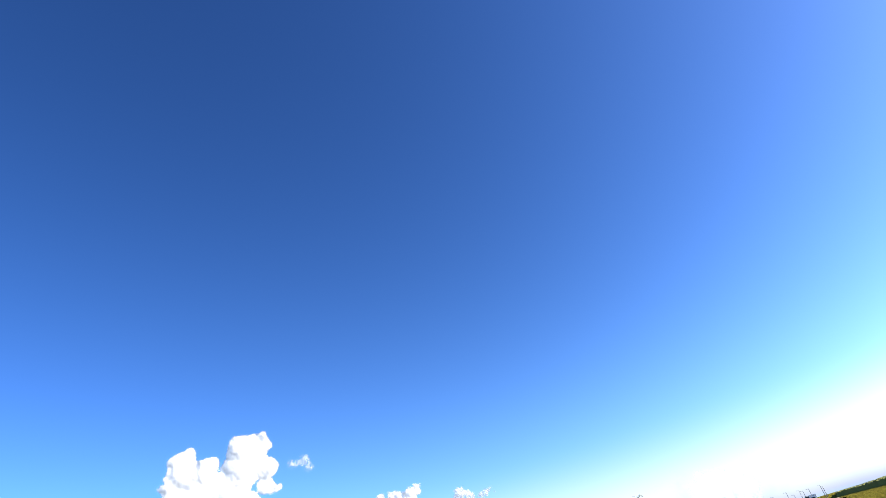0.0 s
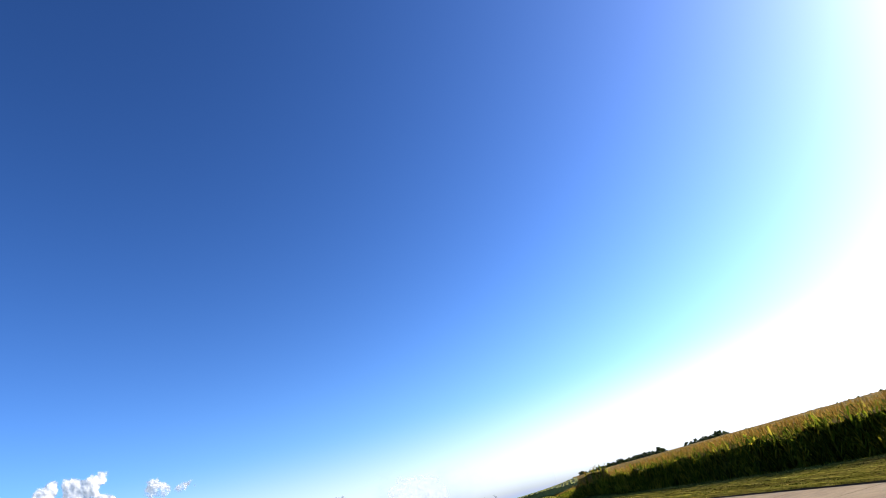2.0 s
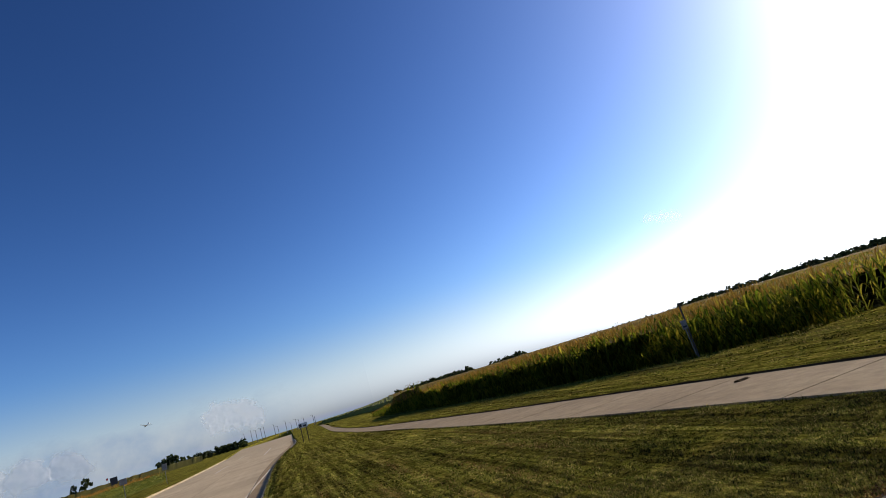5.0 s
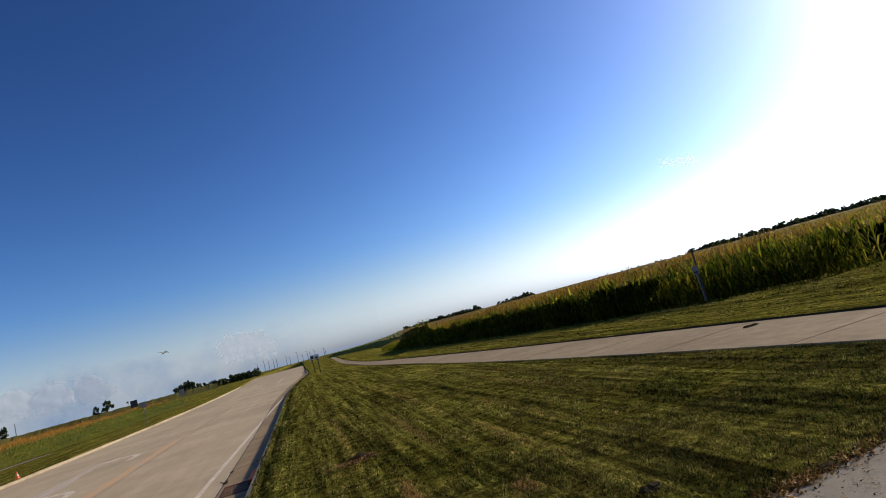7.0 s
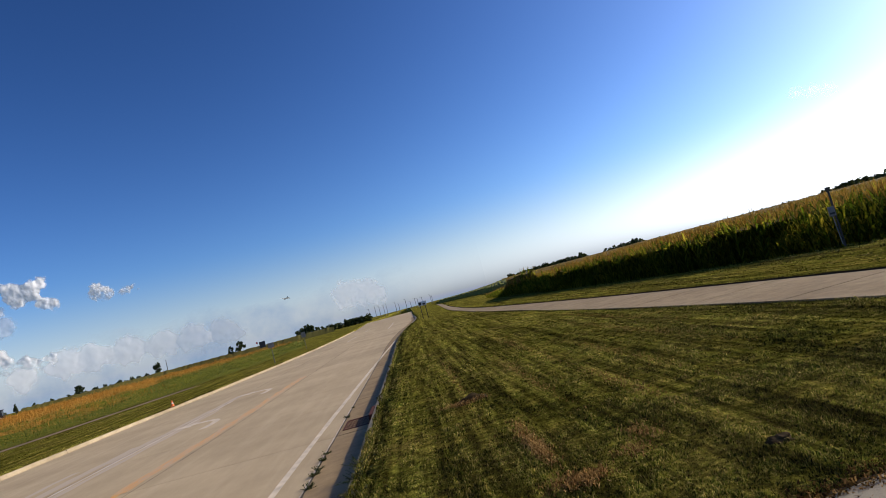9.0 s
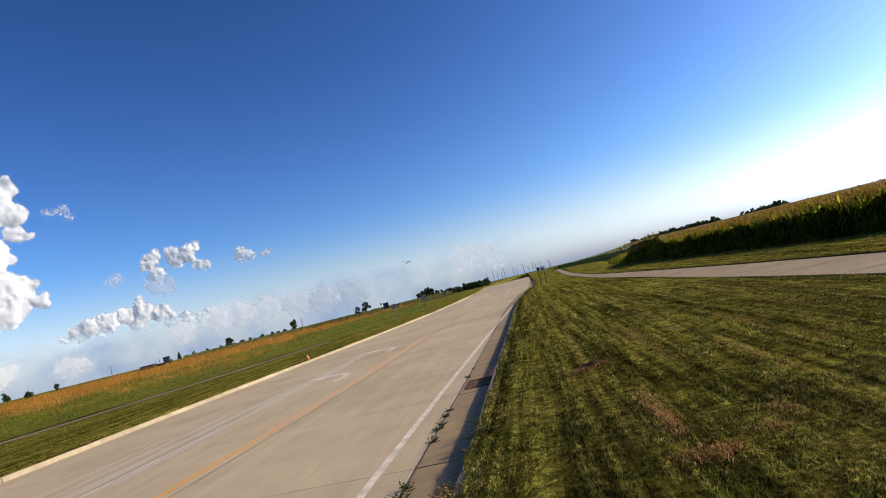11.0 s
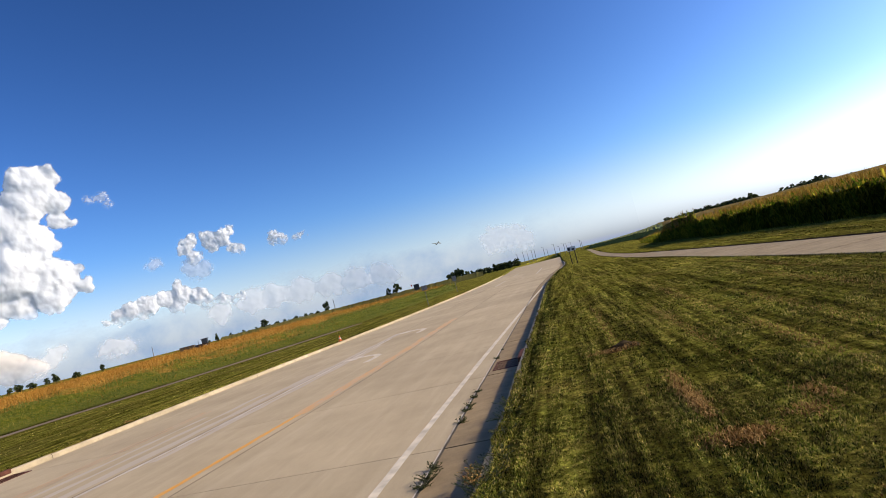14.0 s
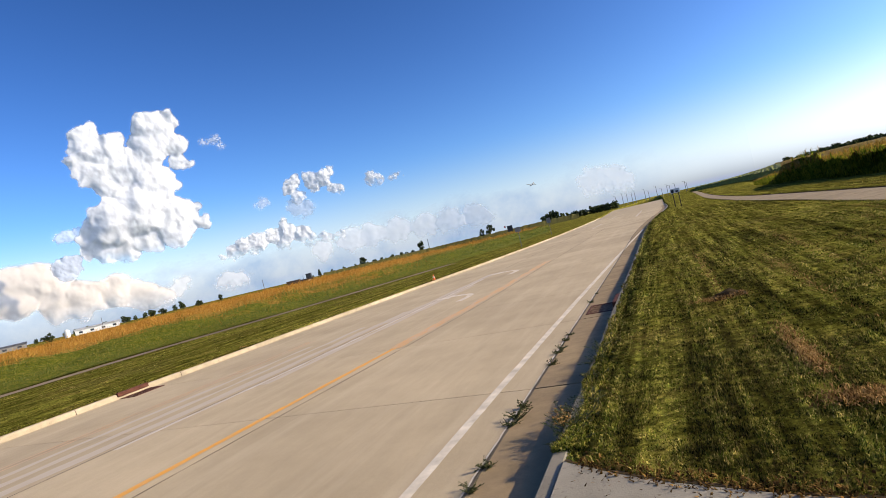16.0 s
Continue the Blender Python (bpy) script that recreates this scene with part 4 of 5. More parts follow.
for az, d, h, s, lab in ((-45.8, 300, 5.4, 0.9, "small dark young tree on the field edge"), (-50.4, 330, 4.5, 1.4, "low dark bushy tree by a white building"), (-42.5, 310, 4.0, 0.8, "small dark young tree on the field edge"),
                         (-28.95, 300, 5.7, 1.0, "dark young conifer on the field edge"), (-23.15, 290, 6.4, 0.8, "slender young tree beside a lamp post"), (-17.0, 280, 5.7, 0.7, "small conical young tree"), (-16.15, 280, 6.4, 0.9, "small round-topped young tree"),
                         (-33.3, 300, 4.4, 0.6, "small slim young tree behind a tractor"), (-47.4, 300, 3.9, 1.3, "dark bush on the field edge"), (-48.3, 300, 4.0, 1.4, "dark bush on the field edge"), (-55.9, 240, 3.7, 1.3, "dark bush on the field edge"), (-61.5, 200, 3.9, 1.4, "dark bush on the field edge"), (-44.4, 330, 3.8, 1.6, "dark bush on the field edge")):
    tree(at_bearing(az, d), h, int(az * 10), lab, s, "young trees along the field")


def woods(name, spots, label):
    """Far trees: one mesh of many crowns."""
    r = np.random.default_rng(len(spots))
    ps = []
    for variant in range(4):
        V, F = crown(random.Random(variant + 40), 240, 14, 0.06)
        V[:, 2] -= 0.2
        sel = spots[variant::4]
        if not len(sel):
            continue
        P = np.array([p[:3] for p in sel])
        H = np.array([p[3] for p in sel])
        v, f = stamp(V, F, P, r.uniform(0, 6.28, len(P)), np.stack([H * 1.25, H * 1.25, H * 1.1], 1))
        ps.append((v, f, 0))
    v, f, m = joined(ps)
    ob = new(name, raw_mesh(name, v, f, [M_LEAF], m))
    tagged(ob, label, "woods", kind="stuff")


rng = np.random.default_rng(21)


def wood_line(a0, a1, step, d, h0, h1):
    out = []
    a = a0
    while a < a1:
        k = (a - a0) / (a1 - a0)
        dd = d * rng.uniform(0.98, 1.04)
        p = at_bearing(a, dd)
        out.append((p.x, p.y, ground_z(p.x, p.y), (h0 + (h1 - h0) * k) * rng.uniform(0.75, 1.2)))
        a += step * rng.uniform(0.6, 1.4)
    return out


woods("tree_row", wood_line(10.3, 18.0, 0.18, 380, 4.6, 5.4), "dark row of trees behind the corn")
woods("tree_clump", wood_line(19.9, 23.3, 0.18, 380, 4.6, 5.2), "dark clump of trees behind the corn")
woods("tree_line", wood_line(23.4, 38, 0.18, 385, 2.4, 3.0) + wood_line(38, 72, 0.2, 385, 5.0, 7.6), "dark tree line along the top of the field")
woods("far_tree_row", wood_line(-10.7, -9.4, 0.22, 330, 6.2, 6.4) + wood_line(-9.0, -6.0, 0.22, 330, 4.0, 4.2) + wood_line(-5.8, -3.8, 0.16, 330, 4.1, 4.3), "dark trees where the road meets the sky")
woods("horizon_trees", wood_line(-68, -46, 0.7, 900, 5.0, 8.0) + wood_line(-34, -24, 0.5, 900, 6.0, 8.0), "low trees on the far horizon")


# ---- clouds ----
def blurred(field, sigma):
    """A field smoothed by a bell of sigma cells."""
    ky, kx = np.fft.fftfreq(field.shape[0])[:, None], np.fft.rfftfreq(field.shape[1])[None]
    return np.fft.irfft2(np.fft.rfft2(field) * np.exp(-2 * (np.pi * sigma) ** 2 * (kx**2 + ky**2)), field.shape)


def billow(shape, grain, power, seed):
    """Fractal noise about -1 to 1 whose largest swells measure grain cells."""
    rnd = np.random.default_rng(seed).normal(0, 1, shape)
    k = np.hypot(np.fft.fftfreq(shape[0])[:, None], np.fft.rfftfreq(shape[1])[None])
    f = np.fft.irfft2(np.fft.rfft2(rnd) / np.maximum(k, 1.0 / grain) ** power, shape)
    return np.clip(f / (2 * f.std()), -1.3, 1.3)


def ease(x, lo, hi):
    t = np.clip((x - lo) / (hi - lo), 0, 1)
    return t * t * (3 - 2 * t)


def cloud(name, blobs, label, seed, dist=3600.0, puffs=16, base=(0.0, 1.0), soft=0.15, res=0.05, colour=(0.68, 0.69, 0.70), glow=0.3, thin=1.0, relief=1.0):
    """Heaped cloud: swellings (bearing, elevation, radius in degrees) beset with smaller ones; a thick relief in the far sky that thins out at its rim."""
    r = random.Random(seed)
    puff_list = []

    def grow(c, R, level):
        puff_list.append((c, R))
        if level == 0:
            return
        for _ in range(puffs if level == 2 else 6):
            d = Vector((r.gauss(0, 1), r.gauss(0, 1), r.gauss(0, 1))).normalized()
            s = R * (0.2 + 0.3 * r.random() ** 1.5)
            grow(c + d * (R * r.uniform(0.8, 1.0) - s * 0.35), s, level - 1)

    for az, el, rad in blobs:
        grow(Vector((az, el, r.uniform(-0.4, 0.4) * rad)), rad * 0.88, 2)
    pad = 1.0
    a0, a1 = min(b[0] - b[2] for b in blobs) - pad, max(b[0] + b[2] for b in blobs) + pad
    e0, e1 = max(-0.2, min(b[1] - b[2] for b in blobs) - pad), max(b[1] + b[2] for b in blobs) + pad
    az, el = np.arange(a0, a1, res), np.arange(e0, e1, res)
    A, E = np.meshgrid(az, el)
    deep, mask = np.full(A.shape, -1.0), np.zeros(A.shape)
    big = max(b[2] for b in blobs)
    curl = billow(A.shape, 0.9 * big / res, 2.5, seed)
    swell = billow(A.shape, 0.9 * big / res, 3.0, seed + 3)
    fine = billow(A.shape, 0.35 / res, 2.3, seed + 50)
    twist = 0.16 + 0.09 * big
    A2 = A + twist * billow(A.shape, 1.1 * big / res, 2.2, seed + 7)
    E2 = E + 0.8 * twist * billow(A.shape, 1.1 * big / res, 2.2, seed + 8)
    reach = 1.35 * twist
    for c, R in puff_list:
        i0, i1 = np.searchsorted(az, (c.x - R - reach, c.x + R + reach))
        j0, j1 = np.searchsorted(el, (c.y - R - reach, c.y + R + reach))
        if i1 <= i0 or j1 <= j0:
            continue
        w = (slice(j0, j1), slice(i0, i1))
        h = R * R - (A2[w] - c.x) ** 2 - (E2[w] - c.y) ** 2
        deep[w] = np.maximum(deep[w], np.where(h > 0, c.z + np.sqrt(np.maximum(h, 0)), -1.0))
        mask[w] = np.maximum(mask[w], h > 0)
    cover = blurred(mask, soft / res)
    edge = 1 - cover
    density = ease(cover * (1 + edge * (0.9 * curl + (0.5 if soft < 0.2 else 0.12) * fine)), 0.08, 0.7)
    density *= ease(E + 0.4 * curl + 0.06 * fine, *base) * thin
    near, wide = (blurred(deep * mask, k / res) / np.maximum(blurred(mask, k / res), 1e-3) for k in (0.055 + 0.012 * big, 0.2 + 0.25 * big))
    deep = 0.5 * np.clip(near, -1, 3) + 0.5 * np.clip(wide, -1, 3) + 0.10 * big * swell 
    deep = deep * relief
    d = dist * (1 - np.radians(deep))
    ra, re = np.radians(A), np.radians(E)
    v = np.stack([d * np.sin(ra) * np.cos(re), d * np.cos(ra) * np.cos(re), 1.65 + d * np.sin(re)], 2).reshape(-1, 3)
    n = len(az)
    idx = (np.arange(len(el) - 1)[:, None] * n + np.arange(n - 1)[None]).ravel()
    f = np.stack([idx, idx + 1, idx + n + 1, idx + n], 1)
    flat_density = density.ravel()
    f = f[flat_density[f].max(1) > 0.004]
    used, back = np.unique(f, return_inverse=True)
    me = raw_mesh(name, v[used], back.reshape(-1, 4), [cloud_material(name, colour, glow)], smooth=True)
    me.attributes.new("vapour", "FLOAT", "POINT").data.foreach_set("value", flat_density[used].astype(np.float32))
    return tagged(new(name, me), label, "cloud", kind="structure")


cloud("cloud_cumulus", [(-50.3, 15.5, 1.43), (-50.9, 13.5, 1.24), (-50.2, 12.6, 1.43), (-49.6, 11.4, 1.14), (-49.5, 14.2, 1.20), (-49.4, 13.0, 1.29), (-48.2, 14.9, 1.29), (-48.0, 12.9, 1.72), (-48.9, 11.5, 1.43), (-44.4, 15.8, 1.77), (-45.5, 16.2, 1.14), (-43.5, 16.7, 0.76), (-45.2, 14.5, 1.67), (-46.4, 13.0, 1.90), (-43.3, 14.5, 1.05), (-42.5, 14.8, 0.48), (-43.2, 13.0, 0.76), (-42.4, 12.5, 0.38), (-46.2, 10.9, 2.14), (-44.7, 11.5, 1.20), (-47.4, 9.1, 2.38), (-45.5, 8.4, 1.90), (-44.1, 9.1, 1.14), (-43.6, 8.2, 1.05), (-42.6, 7.2, 0.86), (-44.1, 7.0, 1.20), (-45.0, 6.7, 1.33), (-49.3, 8.6, 2.29), (-50.4, 7.8, 1.81), (-49.0, 6.4, 1.62), (-51.1, 6.9, 1.33), (-47.3, 6.4, 1.14), (-52.0, 6.4, 0.76), (-50.2, 6.0, 0.96)],
      "towering white cumulus cloud with a grey base", 1, base=(3.9, 6.2), soft=0.12, relief=0.58, glow=0.2)
cloud("cloud_dark", [(-54.1, 5.5, 0.76), (-53.3, 5.6, 0.76), (-52.9, 5.9, 0.48), (-53.7, 4.8, 0.57)], "small blue-grey cloud under the cumulus", 12, base=(3.6, 4.6), soft=0.12, res=0.03, colour=(0.5, 0.56, 0.66), glow=0.1, relief=0.4)
cloud("cloud_grey", [(-53.7, 7.9, 0.38), (-53.0, 8.0, 0.57), (-52.2, 8.0, 0.57)], "pale grey scrap of cloud beside the cumulus", 13, base=(6.6, 7.8), soft=0.2, res=0.03, glow=0.2, thin=0.6, relief=0.3)
cloud("cloud_wisp", [(-39.8, 14.4, 0.41), (-40.2, 14.2, 0.36), (-39.5, 13.7, 0.36), (-40.9, 14.2, 0.26)], "small torn white wisp of cloud", 2, base=(12.8, 14.4), soft=0.16, res=0.03, thin=0.6, glow=0.25, relief=0.3)
cloud("cloud_small", [(-33.8, 9.2, 0.78), (-34.3, 8.7, 0.47), (-33.8, 7.8, 0.62), (-33.3, 7.8, 0.52), (-32.0, 9.1, 0.88), (-30.9, 9.1, 0.88), (-30.1, 9.7, 0.41), (-29.6, 7.7, 0.47), (-30.2, 8.0, 0.47), (-31.9, 8.5, 0.67)], "small broken white cumulus cloud", 3, base=(6.6, 8.2), soft=0.13, res=0.035, glow=0.28, relief=0.5)
cloud("cloud_trail", [(-33.6, 6.5, 0.93), (-34.1, 6.9, 0.83), (-32.8, 6.7, 0.52), (-36.8, 8.0, 0.47), (-37.3, 7.7, 0.41)], "grey trailing underside of a small cloud", 14, base=(5.2, 6.6), soft=0.25, res=0.035, colour=(0.62, 0.66, 0.73), glow=0.2, thin=0.6, relief=0.2)
cloud("cloud_scrap", [(-26.6, 7.9, 0.52), (-26.3, 8.2, 0.62), (-25.6, 7.8, 0.52), (-24.2, 7.8, 0.41), (-23.6, 7.9, 0.26)], "little flat white cloud", 4, base=(6.9, 8.2), soft=0.13, res=0.03, glow=0.34, relief=0.4)
cloud("cloud_bank", [(-41.7, 3.6, 0.47), (-40.4, 4.0, 0.83), (-39.6, 4.3, 0.93), (-38.2, 4.4, 0.88), (-36.8, 4.7, 0.73), (-35.6, 5.7, 0.47), (-35.4, 4.8, 0.93), (-34.1, 4.3, 0.83), (-33.3, 3.5, 0.73), (-32.1, 3.4, 0.73), (-30.3, 3.5, 0.47), (-30.8, 3.1, 0.62), (-38.6, 3.9, 0.67), (-35.9, 3.7, 0.73)], "low white cloud with a grey flat base", 5, base=(2.6, 4.2), soft=0.13, res=0.035, glow=0.25, relief=0.45)
cloud("cloud_veil", [(-29.7, 2.6, 1.24), (-27.6, 2.6, 1.35), (-24.9, 2.5, 1.35), (-22.3, 2.4, 1.35), (-19.7, 2.2, 1.35), (-17.3, 2.3, 1.24), (-16.1, 1.9, 0.83), (-32.5, 2.2, 1.04)], "soft pale bank of cloud over the fields", 15, dist=4400, base=(0.2, 2.4), soft=0.3, res=0.05, colour=(0.8, 0.78, 0.76), glow=0.36, thin=0.6, relief=0.1)
cloud("cloud_low", [(-62.8, 4.7, 2.38), (-60.4, 4.6, 2.29), (-58.1, 4.3, 2.29), (-56.0, 4.8, 1.67), (-54.5, 2.9, 1.81), (-52.8, 2.5, 1.72), (-50.6, 2.7, 1.62), (-48.6, 2.1, 1.43), (-47.6, 1.4, 1.05)], "low pale cream cloud near the horizon", 6, dist=4300, base=(-0.4, 2.6), soft=0.2, res=0.06, colour=(0.68, 0.62, 0.56), glow=0.24, relief=0.35)
cloud("cloud_shreds", [(-45.7, 1.8, 0.73), (-45.2, 2.2, 0.52), (-46.8, 1.3, 0.83), (-41.6, 1.4, 1.14), (-40.5, 1.4, 0.83)], "cream shreds of cloud low in the haze", 16, dist=4400, base=(0.0, 1.6), soft=0.3, res=0.04, colour=(0.78, 0.75, 0.72), glow=0.3, thin=0.5, relief=0.1)
cloud("cloud_far", [(-6.4, 3.0, 0.73), (-5.6, 3.3, 0.83), (-4.7, 3.2, 0.73), (-3.5, 3.0, 0.83), (-2.8, 2.5, 0.83), (-2.8, 1.6, 0.83), (-4.3, 1.9, 0.93), (-5.8, 2.2, 0.73)], "pale hazy cloud over the end of the road", 7, dist=4400, base=(0.2, 2.4), soft=0.3, res=0.035, colour=(0.86, 0.81, 0.74), glow=0.62, thin=0.7, relief=0.1)
cloud("cloud_puff", [(38.4, 8.9, 0.41), (39.5, 8.6, 0.52), (40.5, 8.3, 0.47)], "faint small white cloud", 9, base=(7.4, 8.8), soft=0.3, res=0.03, colour=(0.95, 0.95, 0.95), glow=0.9, thin=0.5, relief=0.0)


def haze_bank():
    """A far curtain of painted haze low over the horizon, thin and ragged at its top; its brightness is emitted."""
    d, v, f = 4650.0, [], []
    aa, ee = np.linspace(-82, 8, 130), np.linspace(-0.05, 5.5, 12)
    for a in aa:
        for e in ee:
            v.append(bearing(a, e, d)[:])
    n = len(ee)
    for i in range(len(aa) - 1):
        for j in range(n - 1):
            f.append((i * n + j, i * n + j + 1, (i + 1) * n + j + 1, (i + 1) * n + j))
    m = bpy.data.materials.new("haze_bank")
    m.use_nodes = True
    nt = m.node_tree
    nt.nodes.clear()
    sep = nt.nodes.new("ShaderNodeSeparateXYZ")
    nt.links.new(nt.nodes.new("ShaderNodeTexCoord").outputs["Object"], sep.inputs[0])
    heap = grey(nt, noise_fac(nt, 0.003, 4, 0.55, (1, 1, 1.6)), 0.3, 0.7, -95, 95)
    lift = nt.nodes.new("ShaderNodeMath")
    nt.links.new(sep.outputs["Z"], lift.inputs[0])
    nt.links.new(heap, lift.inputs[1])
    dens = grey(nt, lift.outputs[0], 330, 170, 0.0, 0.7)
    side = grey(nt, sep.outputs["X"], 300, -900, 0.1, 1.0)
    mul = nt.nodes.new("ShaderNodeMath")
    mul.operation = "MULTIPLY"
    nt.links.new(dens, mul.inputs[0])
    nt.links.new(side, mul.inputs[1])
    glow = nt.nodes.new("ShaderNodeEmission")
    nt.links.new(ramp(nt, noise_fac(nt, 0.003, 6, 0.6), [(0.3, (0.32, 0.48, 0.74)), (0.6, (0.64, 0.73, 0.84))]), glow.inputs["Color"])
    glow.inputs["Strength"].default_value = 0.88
    clear = nt.nodes.new("ShaderNodeBsdfTransparent")
    ms = nt.nodes.new("ShaderNodeMixShader")
    out = nt.nodes.new("ShaderNodeOutputMaterial")
    nt.links.new(mul.outputs[0], ms.inputs[0])
    nt.links.new(clear.outputs[0], ms.inputs[1])
    nt.links.new(glow.outputs[0], ms.inputs[2])
    nt.links.new(ms.outputs[0], out.inputs["Surface"])
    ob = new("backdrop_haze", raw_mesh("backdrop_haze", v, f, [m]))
    tagged(ob, "pale self-lit bank of hazy cloud along the horizon", "sky", kind="structure")


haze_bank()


# ---- roadside things ----
def sign_post():
    top = thing("marker_post", pose(14.4, 18.2, 0), "weathered dark marker post with a small plate on the verge", "post")
    bm = bmesh.new()
    box(bm, (-0.026, -0.026, -0.3), (0.026, 0.026, 1.86), 0.008)
    part("post", bm, M_DARKPOST, top)
    bm = bmesh.new()
    box(bm, (-0.05, -0.05, 1.84), (0.05, 0.05, 1.94), 0.012)
    part("cap", bm, M_DARKPOST, top)
    bm = bmesh.new()
    tube(bm, (-0.16, -0.12, 0.0), (-0.2, -0.1, 1.2), 0.018, 0.018, 8)
    part("brace", bm, M_STEEL, top, "pale steel stake")
    bm = bmesh.new()
    box(bm, (-0.31, -0.13, 0.98), (-0.07, -0.105, 1.3), 0.006)
    plate = part("plate", bm, M_GREYPANEL, top, "small grey plate")
    bm = bmesh.new()
    box(bm, (-0.28, -0.138, 1.04), (-0.10, -0.131, 1.1))
    part("lettering", bm, M_DARK, plate)


def road_sign(x, y, h, w, hh, rz, label, panel=M_GREYPANEL):
    top = thing("road_sign", pose(x, y, 0, 0, 0, rz), label, "sign", "road signs on the far verge")
    bm = bmesh.new()
    box(bm, (-0.025, -0.02, -0.3), (0.025, 0.02, h), 0.004)
    part("post", bm, M_STEEL, top)
    bm = bmesh.new()
    box(bm, (-w / 2, -0.035, h - hh), (w / 2, -0.021, h + 0.02), 0.004)
    part("panel", bm, panel, top)
    for z in (h - hh * 0.25, h - hh * 0.75):
        part("bolt", tube(bmesh.new(), (0, -0.05, z), (0, 0.03, z), 0.012, 0.012, 6), M_STEEL, top)


def two_post_sign():
    top = thing("board_sign", pose(1.55, 66.5, 0, 0, 0, -2), "grey board on two dark posts beside the road", "sign")
    for x in (-0.29, 0.29):
        bm = bmesh.new()
        box(bm, (x - 0.04, -0.04, -0.3), (x + 0.04, 0.04, 1.6), 0.006)
        part("post", bm, M_DARKPOST, top)
    bm = bmesh.new()
    box(bm, (-0.48, -0.07, 1.48), (0.48, -0.042, 1.95), 0.006)
    panel = part("panel", bm, M_PALE, top)
    bm = bmesh.new()
    box(bm, (-0.42, -0.076, 1.54), (-0.14, -0.071, 1.88))
    box(bm, (0.02, -0.076, 1.54), (0.34, -0.071, 1.72))
    part("lettering", bm, M_DARK, panel)


def traffic_cone():
    top = thing("traffic_cone", pose(-11.95, 28.7, 0, 0, 0, 20) @ Matrix.Scale(0.85, 4), "small orange traffic cone on the grass verge", "cone")
    bm = bmesh.new()
    box(bm, (-0.12, -0.12, 0.0), (0.12, 0.12, 0.03), 0.008)
    part("foot", bm, M_ORANGE, top)
    bm = bmesh.new()
    tube(bm, (0, 0, 0.025), (0, 0, 0.34), 0.09, 0.022, 16)
    cone = part("body", bm, M_ORANGE, top)
    bm = bmesh.new()
    tube(bm, (0, 0, 0.15), (0, 0, 0.21), 0.0665, 0.053, 16)
    part("band", bm, M_PALE, cone, "pale reflective band")


def drain(name, x, y, side, label):
    """An iron grate in the gutter with a hood in the kerb."""
    top = thing(name, pose(x, y, ROAD_Z), label, "drain", "storm drains")
    # solid dark block paints the shade of the hollow under the bars
    bm = bmesh.new()
    box(bm, (-0.24, -0.42, -0.05), (0.24, 0.42, -0.012))
    part("pit", bm, M_DARK, top)
    for lo, hi in (((-0.26, -0.45), (0.26, -0.4)), ((-0.26, 0.4), (0.26, 0.45)), ((-0.26, -0.4), (-0.22, 0.4)), ((0.22, -0.4), (0.26, 0.4))):
        bm = bmesh.new()
        box(bm, (*lo, -0.02), (*hi, 0.012), 0.004)
        part("frame", bm, M_IRON, top)
    for i in range(9):
        yy = -0.36 + 0.09 * i
        bm = bmesh.new()
        box(bm, (-0.22, yy - 0.018, -0.02), (0.22, yy + 0.018, 0.008))
        part("bar", bm, M_IRON, top)
    bm = bmesh.new()
    box(bm, (side * 0.26 - 0.02, -0.45, 0.05), (side * 0.26 + 0.14 * side + 0.02, 0.45, 0.152), 0.012)
    part("hood", bm, M_IRON, top, "rusty iron kerb hood")


def weed(x, y, size, seed, label="straggling green weed in the gutter joint", mat=None, z=ROAD_Z):
    """A low branching weed: thin stems with small leaves."""
    r = random.Random(seed)
    top = thing("weed", pose(x, y, z, 0, 0, r.uniform(0, 360)), label, "weed", "weeds in the gutter")
    bm = bmesh.new()
    V, F = [], []
    for i in range(int(14 + 26 * size)):
        a, lean = r.uniform(0, 6.28), r.uniform(0.7, 1.5)
        L = size * r.uniform(0.3, 0.6)
        p0 = Vector((r.gauss(0, 0.05) * size, r.gauss(0, 0.12) * size, 0))
        p1 = p0 + Vector((math.cos(a) * math.sin(lean), math.sin(a) * math.sin(lean), math.cos(lean))) * L
        tube(bm, p0, p1, 0.004, 0.0015, 4)
        for k in range(9):
            p = p0.lerp(p1, r.uniform(0.25, 1.0))
            q = Euler((r.uniform(-0.8, 0.8), r.uniform(-0.8, 0.8), r.uniform(0, 6.28))).to_matrix()
            s = r.uniform(0.009, 0.02)
            n = len(V)
            for u, w in ((0, 0), (0.5, 0.4), (1.6, 0), (0.5, -0.4)):
                V.append(p + q @ Vector((u * s, w * s, 0)))
            F.extend([(n, n + 1, n + 2), (n, n + 2, n + 3)])
    tagged(part("stalk", bm, M_WEED, top), kind="stuff")
    ob = new("foliage", raw_mesh("foliage", V, F, [mat or M_WEED]))
    ob.parent = top


def dirt_clod(x, y, rx, ry, h, seed, label, z=0.0):
    """An uneven lump in dark soil colour."""
    bm = bmesh.new()
    bmesh.ops.create_icosphere(bm, subdivisions=3, radius=1.0)
    for p in bm.verts:
        k = 1 + 0.45 * noise.noise(p.co * 1.7 + Vector((seed, 0, 0))) + 0.3 * noise.noise(p.co * 4.5 + Vector((0, seed, 0)))
        p.co = Vector((p.co.x * rx * k, p.co.y * ry * k, max(p.co.z * h * k, -0.02)))
    ob = part("dirt_clod", bm, M_SOIL)
    ob.location = (x, y, z)
    tagged(ob, label, "soil", "clods of soil")


